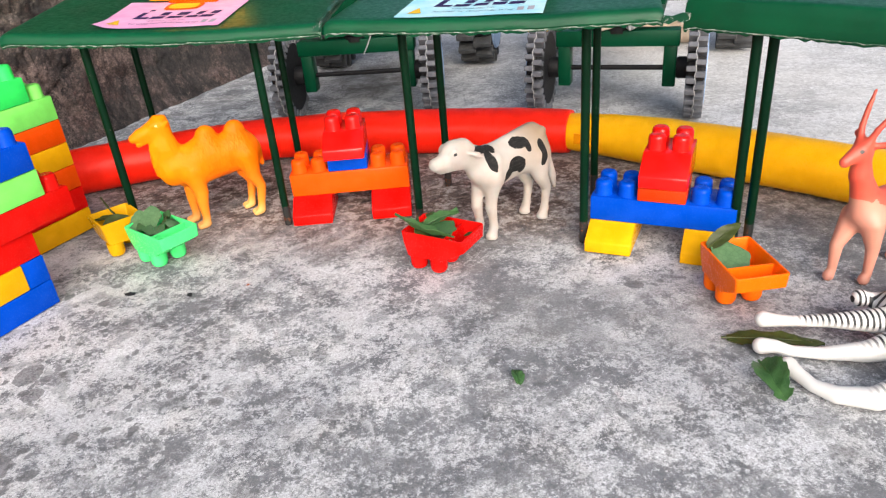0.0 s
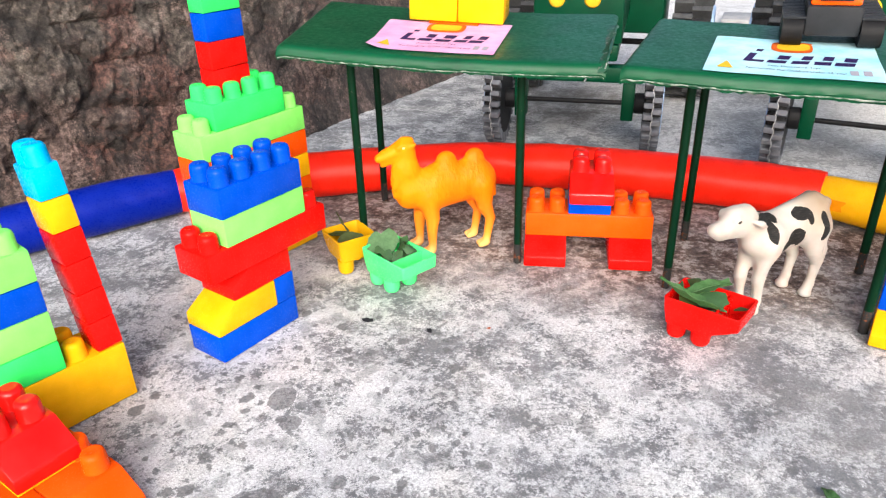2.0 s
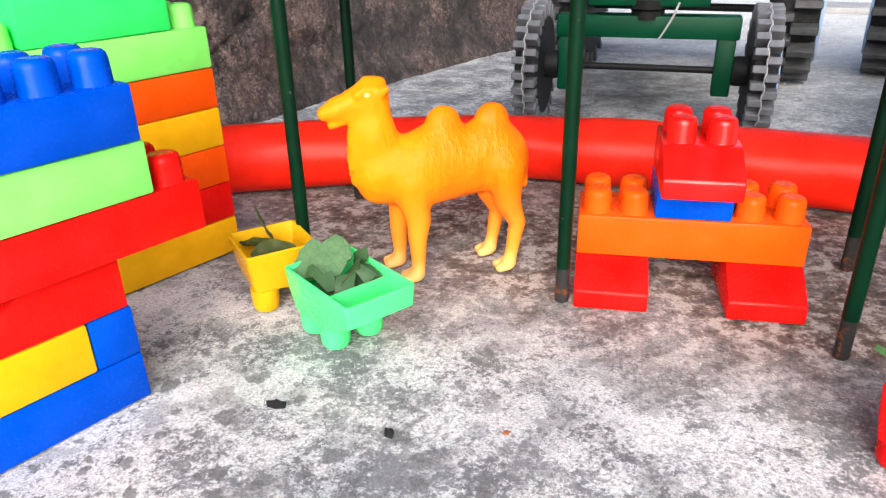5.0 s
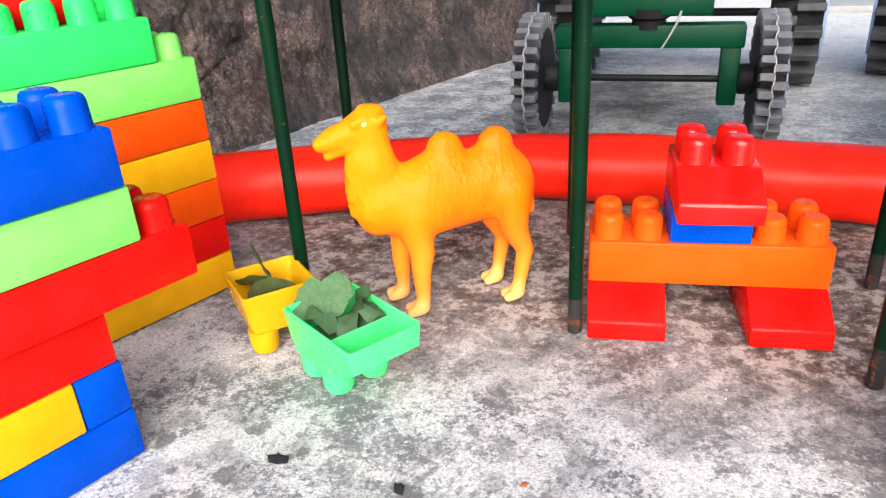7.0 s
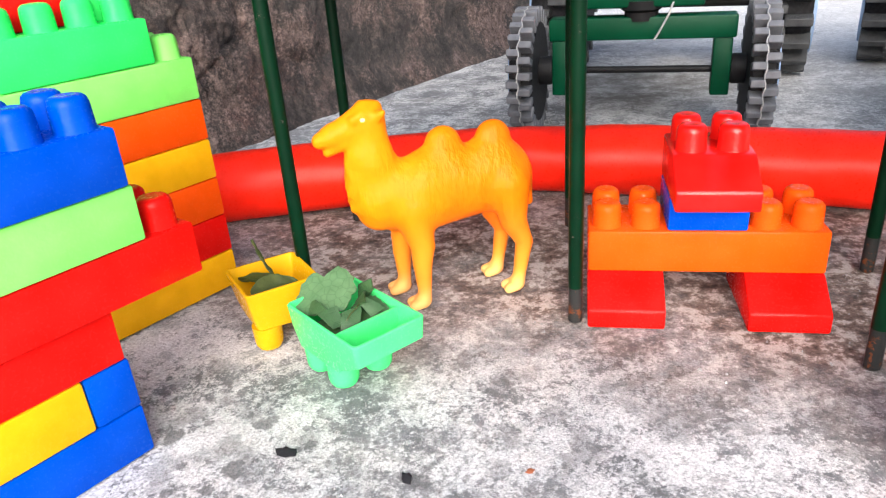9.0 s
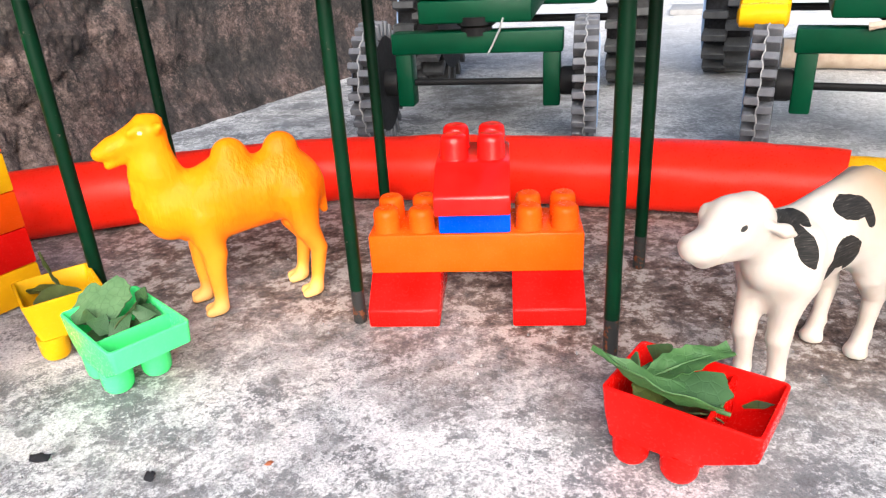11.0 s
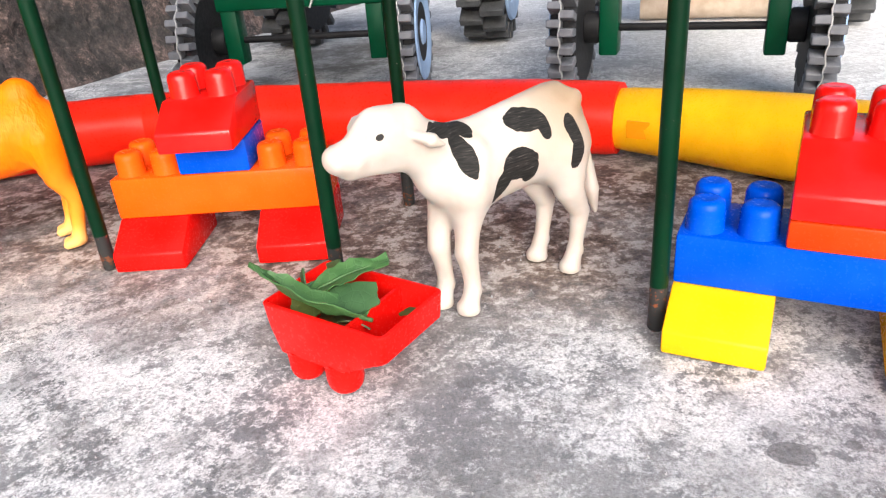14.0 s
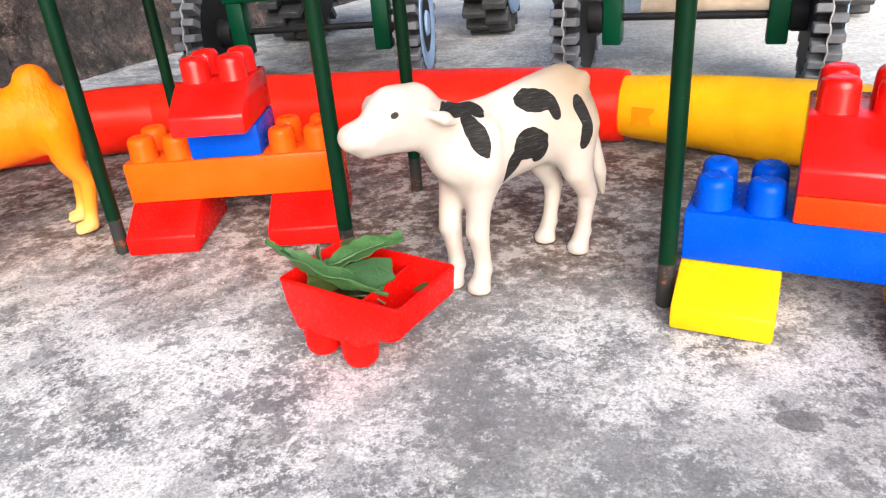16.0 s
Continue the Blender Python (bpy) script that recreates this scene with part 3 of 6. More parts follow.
def make_left_tower():
    g = thing("toy_brick_tower", "stepped toy brick tower in blue, yellow, red and green", "toy bricks", pose(-0.219, 0.4525, 0, 0, 0, 62.7))
    h = 0.0188
    brick(g, BLUE, 0, 0, 0, 4, 2, h=h)
    slope_brick(g, YELLOW, facing_u(0, 0, h), label="yellow sloped brick", h=h)
    brick(g, BLUE, 3, 0, h, 1, 2, h=h)
    slope_brick(g, RED, facing_u(0.95, 0, 2 * h), label="red sloped brick", h=h)
    brick(g, RED, 0.02, -0.18, 3 * h, 6, 2, cells(0, 1, 0, 2) + cells(5, 6, 0, 2), h=h)
    brick(g, LIME, 0.95, -0.2, 4 * h, 4, 2, h=h)
    brick(g, BLUE, 0.85, -0.3, 5 * h, 4, 2, cells(0, 4, 0, 2), h=h)


make_left_tower()


def make_back_tower():
    g = thing("toy_brick_tower", "tall toy brick tower with green tiers and a slim column", "toy bricks", pose(-0.2596, 0.549, 0, 0, 0, 62))
    for k, mat in enumerate((YELLOW, RED, ORANGE, YELLOW, ORANGE)):
        brick(g, mat, 0, 0, k * H, 6, 2)
    brick(g, LIME, 0, 0, 5 * H, 6, 2, cells(0, 1, 0, 2) + cells(5, 6, 0, 2), label="lime green brick with round studs")
    brick(g, GREEN, 0.9, 0, 6 * H, 4, 2, cells(0, 4, 0, 1) + [(0, 1), (3, 1)], label="bright green brick with round studs")
    for k, mat in enumerate((RED, RED, BLUE, GREEN, YELLOW, RED)):
        brick(g, mat, 1.85, 0.85, (7 + k) * H, 2, 1, cells(0, 2, 0, 1) if k == 5 else ())


make_back_tower()


def make_side_tower():
    g = thing("toy_brick_tower", "toy brick tower on a yellow base, red column with sky-blue top", "toy bricks", pose(-0.2935, 0.3665, 0, 0, 0, 57.4))
    h = 0.0181
    brick(g, YELLOW, 0, 0, 0, 4, 2, cells(2, 3, 0, 2), h=2 * h, label="tall yellow brick with round studs")
    for k, mat in enumerate((GREEN, LIME, BLUE, LIME)):
        brick(g, mat, 0, 0, (2 + k) * h, 2, 2, cells(0, 2, 0, 2) if k == 3 else (), h=h)
    column = [brick(g, RED, 3.06, 0, (2 + k) * h, 0.94, 1.3, h=h) for k in range(4)]
    column.append(brick(g, YELLOW, 3.06, 0, 6 * h, 0.94, 1.3, h=h))
    column.append(brick(g, SKY, 3.06, 0, 7 * h, 0.94, 1.3, [(-0.02, -0.12), (-0.02, 0.52)], h=h, label="sky-blue brick with round studs"))
    # the slim column leans
    foot = pose(3.5 * P, 0.65 * P, 2 * h)
    lean = foot @ pose(0, 0, 0, -3.75, -2.43, 0) @ foot.inverted()
    for ob in column:
        ob.matrix_basis = lean @ ob.matrix_basis


make_side_tower()


def make_corner_blocks():
    g = thing("toy_brick_stack", "low toy brick stack, red sloped brick on orange ones", "toy bricks", pose(-0.256, 0.3191, 0, 0, 0, 63))
    slope_brick(g, ORANGE, pose(0.5 * P, -2.1 * P, 0), [(1, 1), (1, 2)], label="orange sloped brick", deep=5)
    slope_brick(g, ORANGE, pose(-1.5 * P, -2.1 * P, 0), label="orange sloped brick", deep=5)
    brick(g, YELLOW, 0.02, 0.1, H, 1.86, 2.5, h=0.0022, label="thin yellow plate")
    slope_brick(g, GLOSSY_RED, pose(0, 0, H + 0.0022), cells(0, 2, 1, 3), label="glossy red sloped brick")


make_corner_blocks()

# ---------------------------------------------------------------- feed carts: upturned hollow bricks standing on their studs


def rounded(x0, x1, y0, y1, r, n=3):
    out = []
    for cx, cy, a in ((x1 - r, y0 + r, -90), (x1 - r, y1 - r, 0), (x0 + r, y1 - r, 90), (x0 + r, y0 + r, 180)):
        for k in range(n + 1):
            b = radians(a + 90 * k / n)
            out.append((cx + r * math.cos(b), cy + r * math.sin(b)))
    return out


def feed_cart(at, mat, label, length=3, taper=0.002, feet=((0, 0), (0, 1), (1, 0), (1, 1))):
    """Upturned brick with its hollow side up; x runs to the sloped end. It stands on its studs."""
    g = thing("feed_cart", label, "toy cart", at)
    L, W, z0, z1, t = length * P, 2 * P, STUD_H, STUD_H + H, 0.0014
    bm = bmesh.new()
    slope = P if length == 3 else 0.0

    def ring(inset, r, low=0.0):
        return rounded(inset, L - inset - low, inset, W - inset, r)
    rings = [(ring(taper, 0.002, slope), z0), (ring(taper * 0.6, 0.002, slope * 0.42), z0 + 0.0055), (ring(taper * 0.3, 0.002), z0 + 0.0098 if slope else z0 + 0.012),
             (ring(0.0, 0.002), z1 - 0.0004), (ring(0.0003, 0.002), z1), (ring(t - 0.0003, 0.0015), z1), (ring(t, 0.0015), z1 - 0.0005),
             (ring(t + taper * 0.3, 0.0015), z0 + 0.0105 if slope else z0 + 0.012), (ring(t + taper, 0.0015, slope), z0 + t)]
    vs = [[bm.verts.new((x, y, z)) for x, y in rg] for rg, z in rings]
    n = len(vs[0])
    for a, b in zip(vs, vs[1:]):
        for i in range(n):
            bm.faces.new((a[i], a[(i + 1) % n], b[(i + 1) % n], b[i]))
    bm.faces.new(vs[0][::-1])
    bm.faces.new(vs[-1])
    part("tray", bm, mat, g)
    if slope:
        bm = bmesh.new()
        box(bm, 2 * P - 0.0006, 2 * P + 0.0006, t, W - t, z0 + t, z1 - 0.002)
        part("partition", bm, mat, g)
    bm = bmesh.new()
    turned(bm, ((STUD_R * 0.55, 0.0), (STUD_R * 0.8, 0.0006), (STUD_R * 0.95, 0.0022), (STUD_R, 0.004), (STUD_R * 1.04, STUD_H + 0.0006)), 20)
    foot = done(bm, "foot", mat)
    for i, j in feet:
        part("foot", foot, mat, g, at=pose((i + 0.5) * P, (j + 0.5) * P, 0))
    return g


RED_CART = pose(0.0505, 0.5132, 0, 0, 0, -32.5)
GREEN_CART = pose(-0.157, 0.5615, 0, 0, 0, -39.5)
YELLOW_CART = pose(-0.196, 0.589, 0, 0, 0, -49)
ORANGE_CART = pose(0.2365, 0.462, 0, 0, 0, -86)
feed_cart(RED_CART, RED, "red plastic feed cart holding torn green leaves")
feed_cart(GREEN_CART, MINT, "mint green plastic feed cart full of green leaves")
feed_cart(YELLOW_CART, DEEP_YELLOW, "yellow plastic feed cart with dry dark leaves", length=2, taper=0.0034, feet=((1, 0), (0, 1)))
feed_cart(ORANGE_CART, CART_ORANGE, "orange plastic feed cart with a folded leaf")


def leaf(at, length, width, mat, label, seed, curl=0.25, fold=0.35, teeth=0.06, group="", torn=0.0):
    """A thin leaf blade, folded along its midrib and curled, with an uneven edge; x runs to the tip."""
    rng = random.Random(seed)
    n, k = 14, 4
    top = []
    ph = rng.uniform(0, 6)
    for i in range(n + 1):
        f = i / n
        half = width / 2 * math.sin(math.pi * min(1, 0.08 + 0.92 * f) ** 0.85) ** 0.75 * (1 + teeth * math.sin(f * 41 + ph) + rng.uniform(-teeth, teeth))
        if torn and f > 1 - torn:
            half = max(half, width * 0.3 * rng.uniform(0.7, 1.1))
        row = []
        for j in range(-k, k + 1):
            y = half * j / k
            z = fold * abs(y) + length * curl * math.sin(math.pi * f) * 0.6 + 0.0012 * min(1, length / 0.045) * math.sin(f * 17 + j) * rng.uniform(0.3, 1)
            row.append(((f - 0.5) * length, y * math.cos(fold * 0.6), z))
        top.append(row)
    bm = bmesh.new()
    up = [[bm.verts.new(p) for p in row] for row in top]
    lo = [[bm.verts.new((p[0], p[1], p[2] - 0.0004)) for p in row] for row in top]
    m = 2 * k
    for i in range(n):
        for j in range(m):
            bm.faces.new((up[i][j], up[i + 1][j], up[i + 1][j + 1], up[i][j + 1]))
            bm.faces.new((lo[i][j], lo[i][j + 1], lo[i + 1][j + 1], lo[i + 1][j]))
    for i in range(n):
        for j in (0, m):
            bm.faces.new((up[i][j], lo[i][j], lo[i + 1][j], up[i + 1][j]))
    for i in (0, n):
        for j in range(m):
            bm.faces.new((up[i][j], up[i][j + 1], lo[i][j + 1], lo[i][j]))
    ob = thing("leaf", label, "leaf", at, group, mesh=done(bm, "leaf", mat))
    bm = bmesh.new()
    tube(bm, [((f / 10 - 0.5) * length * (1.0 if f else 1.12), 0, length * curl * math.sin(math.pi * f / 10) * 0.6 + 0.0002) for f in range(11)], lambda f: 0.0006 * (1.15 - f), 6)
    part("midrib", bm, mat, ob)
    return ob


def span(at, a, b, up):
    """Length from a to b and a pose at their middle: x runs from a to b, z leans to up; all in the frame of at."""
    a, b, up = Vector(a), Vector(b), Vector(up)
    x = (b - a).normalized()
    y = up.cross(x).normalized()
    z = x.cross(y)
    return (b - a).length, at @ Matrix.Translation((a + b) / 2) @ Matrix((x, y, z)).transposed().to_4x4()


def leaf_piece(at, length, width, mat, label, seed, bend=0.2, trough=0.0, corners=7, group="", outline=()):
    """A torn piece of leaf: a ragged many-cornered outline, bent along its length and dished across."""
    rng = random.Random(seed)
    n, rings = 44, 5
    if not outline:
        turns = [2 * math.pi * (i + rng.uniform(-0.32, 0.32)) / corners for i in range(corners)]
        outline = [(math.cos(a) * r, math.sin(a) * r) for a, r in ((a, rng.uniform(0.85, 1.3)) for a in turns)]

    def crossing(f):
        """Distance from the middle to a straight-sided outline in the direction f, a share of a turn."""
        dx, dy = math.cos(2 * math.pi * f), math.sin(2 * math.pi * f)
        best = 1.0
        for (ax, ay), (bx, by) in zip(outline, outline[1:] + outline[:1]):
            den = dx * (by - ay) - dy * (bx - ax)
            if abs(den) < 1e-9:
                continue
            r, q = (ax * (by - ay) - ay * (bx - ax)) / den, (ax * dy - ay * dx) / den
            if r > 0 and 0 <= q <= 1:
                best = r
        return best
    outer = [crossing(i / n) * (1 + rng.uniform(-0.04, 0.04)) for i in range(n)]
    bm = bmesh.new()

    def sheet(dz):
        mid = bm.verts.new((0, 0, dz))
        out = []
        for k in range(1, rings + 1):
            row = []
            for i in range(n):
                a = 2 * math.pi * i / n
                q = outer[i] * k / rings
                x, y = math.cos(a) * q * length / 2, math.sin(a) * q * width / 2
                z = -bend * length * (2 * x / length) ** 2 + trough * width * (2 * y / width) ** 2 + 0.0006 * noise.noise(Vector((x * 160, y * 160, seed)))
                row.append(bm.verts.new((x, y, z + dz)))
            out.append(row)
        return mid, out
    tops, lows = sheet(0.0), sheet(-0.0005)
    for (mid, rows), s in ((tops, 1), (lows, -1)):
        for i in range(n):
            j = (i + 1) % n
            bm.faces.new((mid, rows[0][i], rows[0][j])[::s])
            for p, q in zip(rows, rows[1:]):
                bm.faces.new((p[i], q[i], q[j], p[j])[::s])
    for i in range(n):
        j = (i + 1) % n
        bm.faces.new((tops[1][-1][i], lows[1][-1][i], lows[1][-1][j], tops[1][-1][j]))
    return thing("leaf", label, "leaf", at, group, mesh=done(bm, "leaf", mat))


def leaves():
    z = STUD_H + H

    def lay(cart, a, b, up, width, mat, label, seed, group, blade=False, **more):
        length, at = span(cart, a, b, up)
        if blade:
            leaf(at, length, width, mat, label, seed, group=group, **more)
        else:
            leaf_piece(at, length, width, mat, label, seed, group=group, **more)
    red = ("torn green leaf heaped in the red cart", "leaves in the red cart")
    lay(RED_CART, (0.034, 0.010, z - 0.002), (-0.0045, 0.0025, z + 0.0115), (0.1, 0.35, 1), 0.011, LEAF_FRESH, red[0], 11, red[1], True, curl=-0.16, fold=0.7, teeth=0.05)
    lay(RED_CART, (0.010, 0.012, z - 0.001), (0.030, 0.029, z + 0.0075), (-0.3, -0.5, 1), 0.011, LEAF_FRESH, red[0], 12, red[1], True, curl=0.08, fold=0.3, teeth=0.07, torn=0.45)
    lay(RED_CART, (0.016, 0.010, z + 0.001), (0.036, 0.016, z + 0.002), (0.1, -0.4, 1), 0.013, LEAF_DEEP, red[0], 13, red[1], bend=0.06)
    lay(RED_CART, (0.008, 0.024, z - 0.003), (0.0095, 0.0265, z + 0.0065), (-0.5, -1, 0.45), 0.013, LEAF_DEEP, red[0], 14, red[1], bend=0.05, corners=4)
    lay(RED_CART, (0.004, 0.014, z - 0.004), (0.0065, 0.014, z + 0.0048), (-0.4, -1, 0.3), 0.009, LEAF_DEEP, red[0], 15, red[1], bend=0.05, corners=4)
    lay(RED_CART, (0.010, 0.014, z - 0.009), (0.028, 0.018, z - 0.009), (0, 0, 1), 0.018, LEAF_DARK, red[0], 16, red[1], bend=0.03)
    lay(RED_CART, (0.036, 0.022, z - 0.007), (0.0445, 0.024, z - 0.004), (0, -1, 1), 0.0028, LEAF_DARK, red[0], 17, red[1], bend=0.05, corners=5)
    for n, (x, y, dz, rx, ry, rz, size) in enumerate(((0.013, 0.007, 0.002, 25, 10, 40, 0.012), (0.024, 0.022, 0.003, -20, 30, 110, 0.011), (0.030, 0.010, -0.001, 35, -12, 200, 0.010), (0.009, 0.018, 0.003, 40, 20, 70, 0.010), (0.020, 0.016, 0.004, 15, -25, 150, 0.013))):
        leaf_piece(RED_CART @ pose(x, y, z + dz - 0.004, rx, ry, rz), size, size * 0.7, LEAF_DEEP if n % 2 else LEAF_DARK, red[0], 60 + n, bend=0.08, corners=5, group=red[1])
    mint = ("green leaf piece heaped in the mint cart", "leaves in the mint cart")
    lay(GREEN_CART, (-0.0018, 0.0054, z + 0.0002), (0.0142, 0.0224, z + 0.0034), (0.25, -0.45, 1), 0.023, LEAF, mint[0], 22, mint[1], bend=0.03, outline=[(1.15, 0.1), (0.85, -0.85), (0.1, -0.95), (-0.65, -0.85), (-1.0, -0.25), (-0.8, 0.55), (-0.35, 0.95), (0.0, 0.65), (0.45, 1.05), (0.9, 0.75)])
    lay(GREEN_CART, (0.010, 0.006, z - 0.005), (0.029, 0.008, z - 0.006), (0.1, -0.2, 1), 0.016, LEAF_DEEP, mint[0], 23, mint[1], bend=0.12)
    lay(GREEN_CART, (0.018, 0.020, z - 0.004), (0.030, 0.027, z - 0.003), (0.3, -0.4, 1), 0.015, LEAF_DEEP, mint[0], 24, mint[1], bend=0.10, corners=5)
    lay(GREEN_CART, (0.014, 0.026, z - 0.004), (0.018, 0.028, z + 0.006), (0.4, -1, 0.4), 0.009, LEAF_DEEP, mint[0], 25, mint[1], bend=0.05, corners=5)
    lay(GREEN_CART, (0.022, 0.014, z - 0.006), (0.024, 0.017, z + 0.001), (-0.8, -0.6, 0.2), 0.010, LEAF_DARK, mint[0], 26, mint[1], bend=0.05, corners=5)
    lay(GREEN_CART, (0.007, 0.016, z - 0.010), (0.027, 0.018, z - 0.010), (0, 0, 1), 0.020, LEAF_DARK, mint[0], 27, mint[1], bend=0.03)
    for n, (x, y, dz, rx, ry, rz, size) in enumerate(((0.021, 0.008, -0.001, 35, 15, 30, 0.012), (0.026, 0.013, -0.002, 30, -25, 100, 0.012), (0.020, 0.022, 0.001, -35, 20, 160, 0.012), (0.027, 0.023, -0.001, 45, 10, 65, 0.011), (0.013, 0.006, 0.000, 50, 0, 10, 0.010))):
        leaf_piece(GREEN_CART @ pose(x, y, z + dz, rx, ry, rz), size, size * 0.75, LEAF_DEEP, mint[0], 80 + n, bend=0.06, corners=4, group=mint[1])
    dry = ("dry dark leaf strip in the yellow cart", "leaves in the yellow cart")
    lay(YELLOW_CART, (0.020, 0.005, z - 0.006), (0.026, 0.024, z - 0.002), (0.4, -0.4, 1), 0.013, LEAF_DARK, dry[0], 31, dry[1], True, curl=0.06, fold=0.2, teeth=0.03)
    lay(YELLOW_CART, (0.003, 0.006, z - 0.005), (0.020, 0.020, z - 0.003), (0.1, -0.3, 1), 0.006, LEAF_DARK, dry[0], 32, dry[1], True, curl=0.04, fold=0.3, teeth=0.02)
    lay(YELLOW_CART, (0.018, 0.018, z - 0.004), (0.001, 0.014, z + 0.011), (-1, -1, 0.5), 0.0032, LEAF_DARK, "dry dark stem sticking out of the yellow cart", 33, dry[1], True, curl=0.03, fold=0.5, teeth=0.0)
    fold = ("folded green leaf standing in the orange cart", "leaves in the orange cart")
    lay(ORANGE_CART, (0.030, 0.014, z - 0.012), (0.004, 0.013, z + 0.002), (0.4, 0, 1), 0.021, LEAF, fold[0], 41, fold[1], bend=0.05, corners=9)
    lay(ORANGE_CART, (0.006, 0.003, z - 0.001), (0.001, 0.025, z + 0.010), (0.8, -0.3, 1), 0.010, LEAF_DARK, fold[0], 42, fold[1], True, curl=0.12, fold=0.3, teeth=0.03)
    leaf(pose(0.112, 0.382, 0.0015, 12, 0, 100), 0.0125, 0.007, LEAF_FRESH, "small curled green leaf scrap on the concrete", 3, curl=0.25)
    leaf(pose(0.2385, 0.3585, 0.0035, 14, 8, -86), 0.026, 0.018, LEAF_FRESH, "folded fresh green leaf lying on the concrete", 7, curl=0.16, fold=0.75, torn=0.3)
    leaf(pose(0.256, 0.3935, 0.0015, 0, 0, -15), 0.050, 0.014, LEAF_DARK, "dark narrow leaf lying under the zebra figure", 9, curl=0.04, fold=0.12)


leaves()


def grit(x, y, size, mat, label, seed):
    rng = random.Random(seed)
    bm = bmesh.new()
    bmesh.ops.create_icosphere(bm, subdivisions=2, radius=1)
    for v in bm.verts:
        s = 1 + 0.5 * noise.noise(v.co * 1.6 + Vector((seed, 0, 0)))
        v.co = Vector((v.co.x * size * s, v.co.y * size * 0.7 * s, max(-0.2, v.co.z) * size * 0.22 + size * 0.05))
    thing("debris", label, "debris", pose(x, y, 0, 0, 0, rng.uniform(0, 180)), mesh=done(bm, "debris", mat))


def lime_crumbs(count, seed):
    """Loose lime crumbs and sand lying on the concrete, one sheet of tiny irregular lumps."""
    rng = random.Random(seed)
    verts, faces = [], []
    for _ in range(count):
        x, y = rng.uniform(-0.36, 0.36), rng.uniform(0.20, 0.74)
        if noise.noise(Vector((x * 26, y * 26, 8))) < -0.05:
            continue
        s = rng.uniform(0.0002, 0.0006) * (1.5 if rng.random() < 0.05 else 1)
        a = rng.uniform(0, 6.3)
        n = len(verts)
        for k in range(5):
            r = s * rng.uniform(0.6, 1.2)
            verts.append((x + r * math.cos(a + k * 1.257), y + r * math.sin(a + k * 1.257), -0.0006))
        verts.append((x + rng.uniform(-0.3, 0.3) * s, y + rng.uniform(-0.3, 0.3) * s, s * rng.uniform(0.35, 0.8)))
        faces += [(n + k, n + (k + 1) % 5, n + 5) for k in range(5)]
    me = bpy.data.meshes.new("crumbs")
    me.from_pydata(verts, [], faces)
    me.materials.append(CRUMB)
    tagged(new("lime_crumbs", me), "loose whitish lime crumbs and grit on the concrete", "grit", kind="stuff")


CRUMB = plastic("whitish_lime_crumb", (0.36, 0.36, 0.37), 0.9, 0.45)
lime_crumbs(4000, 12)


CHAR = plastic("charred_scrap", (0.03, 0.03, 0.035), 0.8)
RUST_BIT = plastic("rusty_scrap", (0.42, 0.14, 0.07), 0.8)
grit(-0.142, 0.511, 0.0038, CHAR, "small black scrap on the concrete", 2)
grit(-0.098, 0.503, 0.0026, CHAR, "small black scrap on the concrete", 5)
grit(-0.059, 0.510, 0.0015, RUST_BIT, "tiny rust-red scrap on the concrete", 8)

# ---------------------------------------------------------------- toy animal figures, one mesh each


def round_cone(p, a, b, r1, r2):
    ba = b - a
    h = np.clip(((p - a) @ ba) / max(1e-12, ba @ ba), 0, 1)
    return np.linalg.norm(p - a - h[..., None] * ba, axis=-1) - (r1 + (r2 - r1) * h)


def blend(d1, d2, k):
    h = np.clip(0.5 + 0.5 * (d2 - d1) / k, 0, 1)
    return d2 + (d1 - d2) * h - k * h * (1 - h)


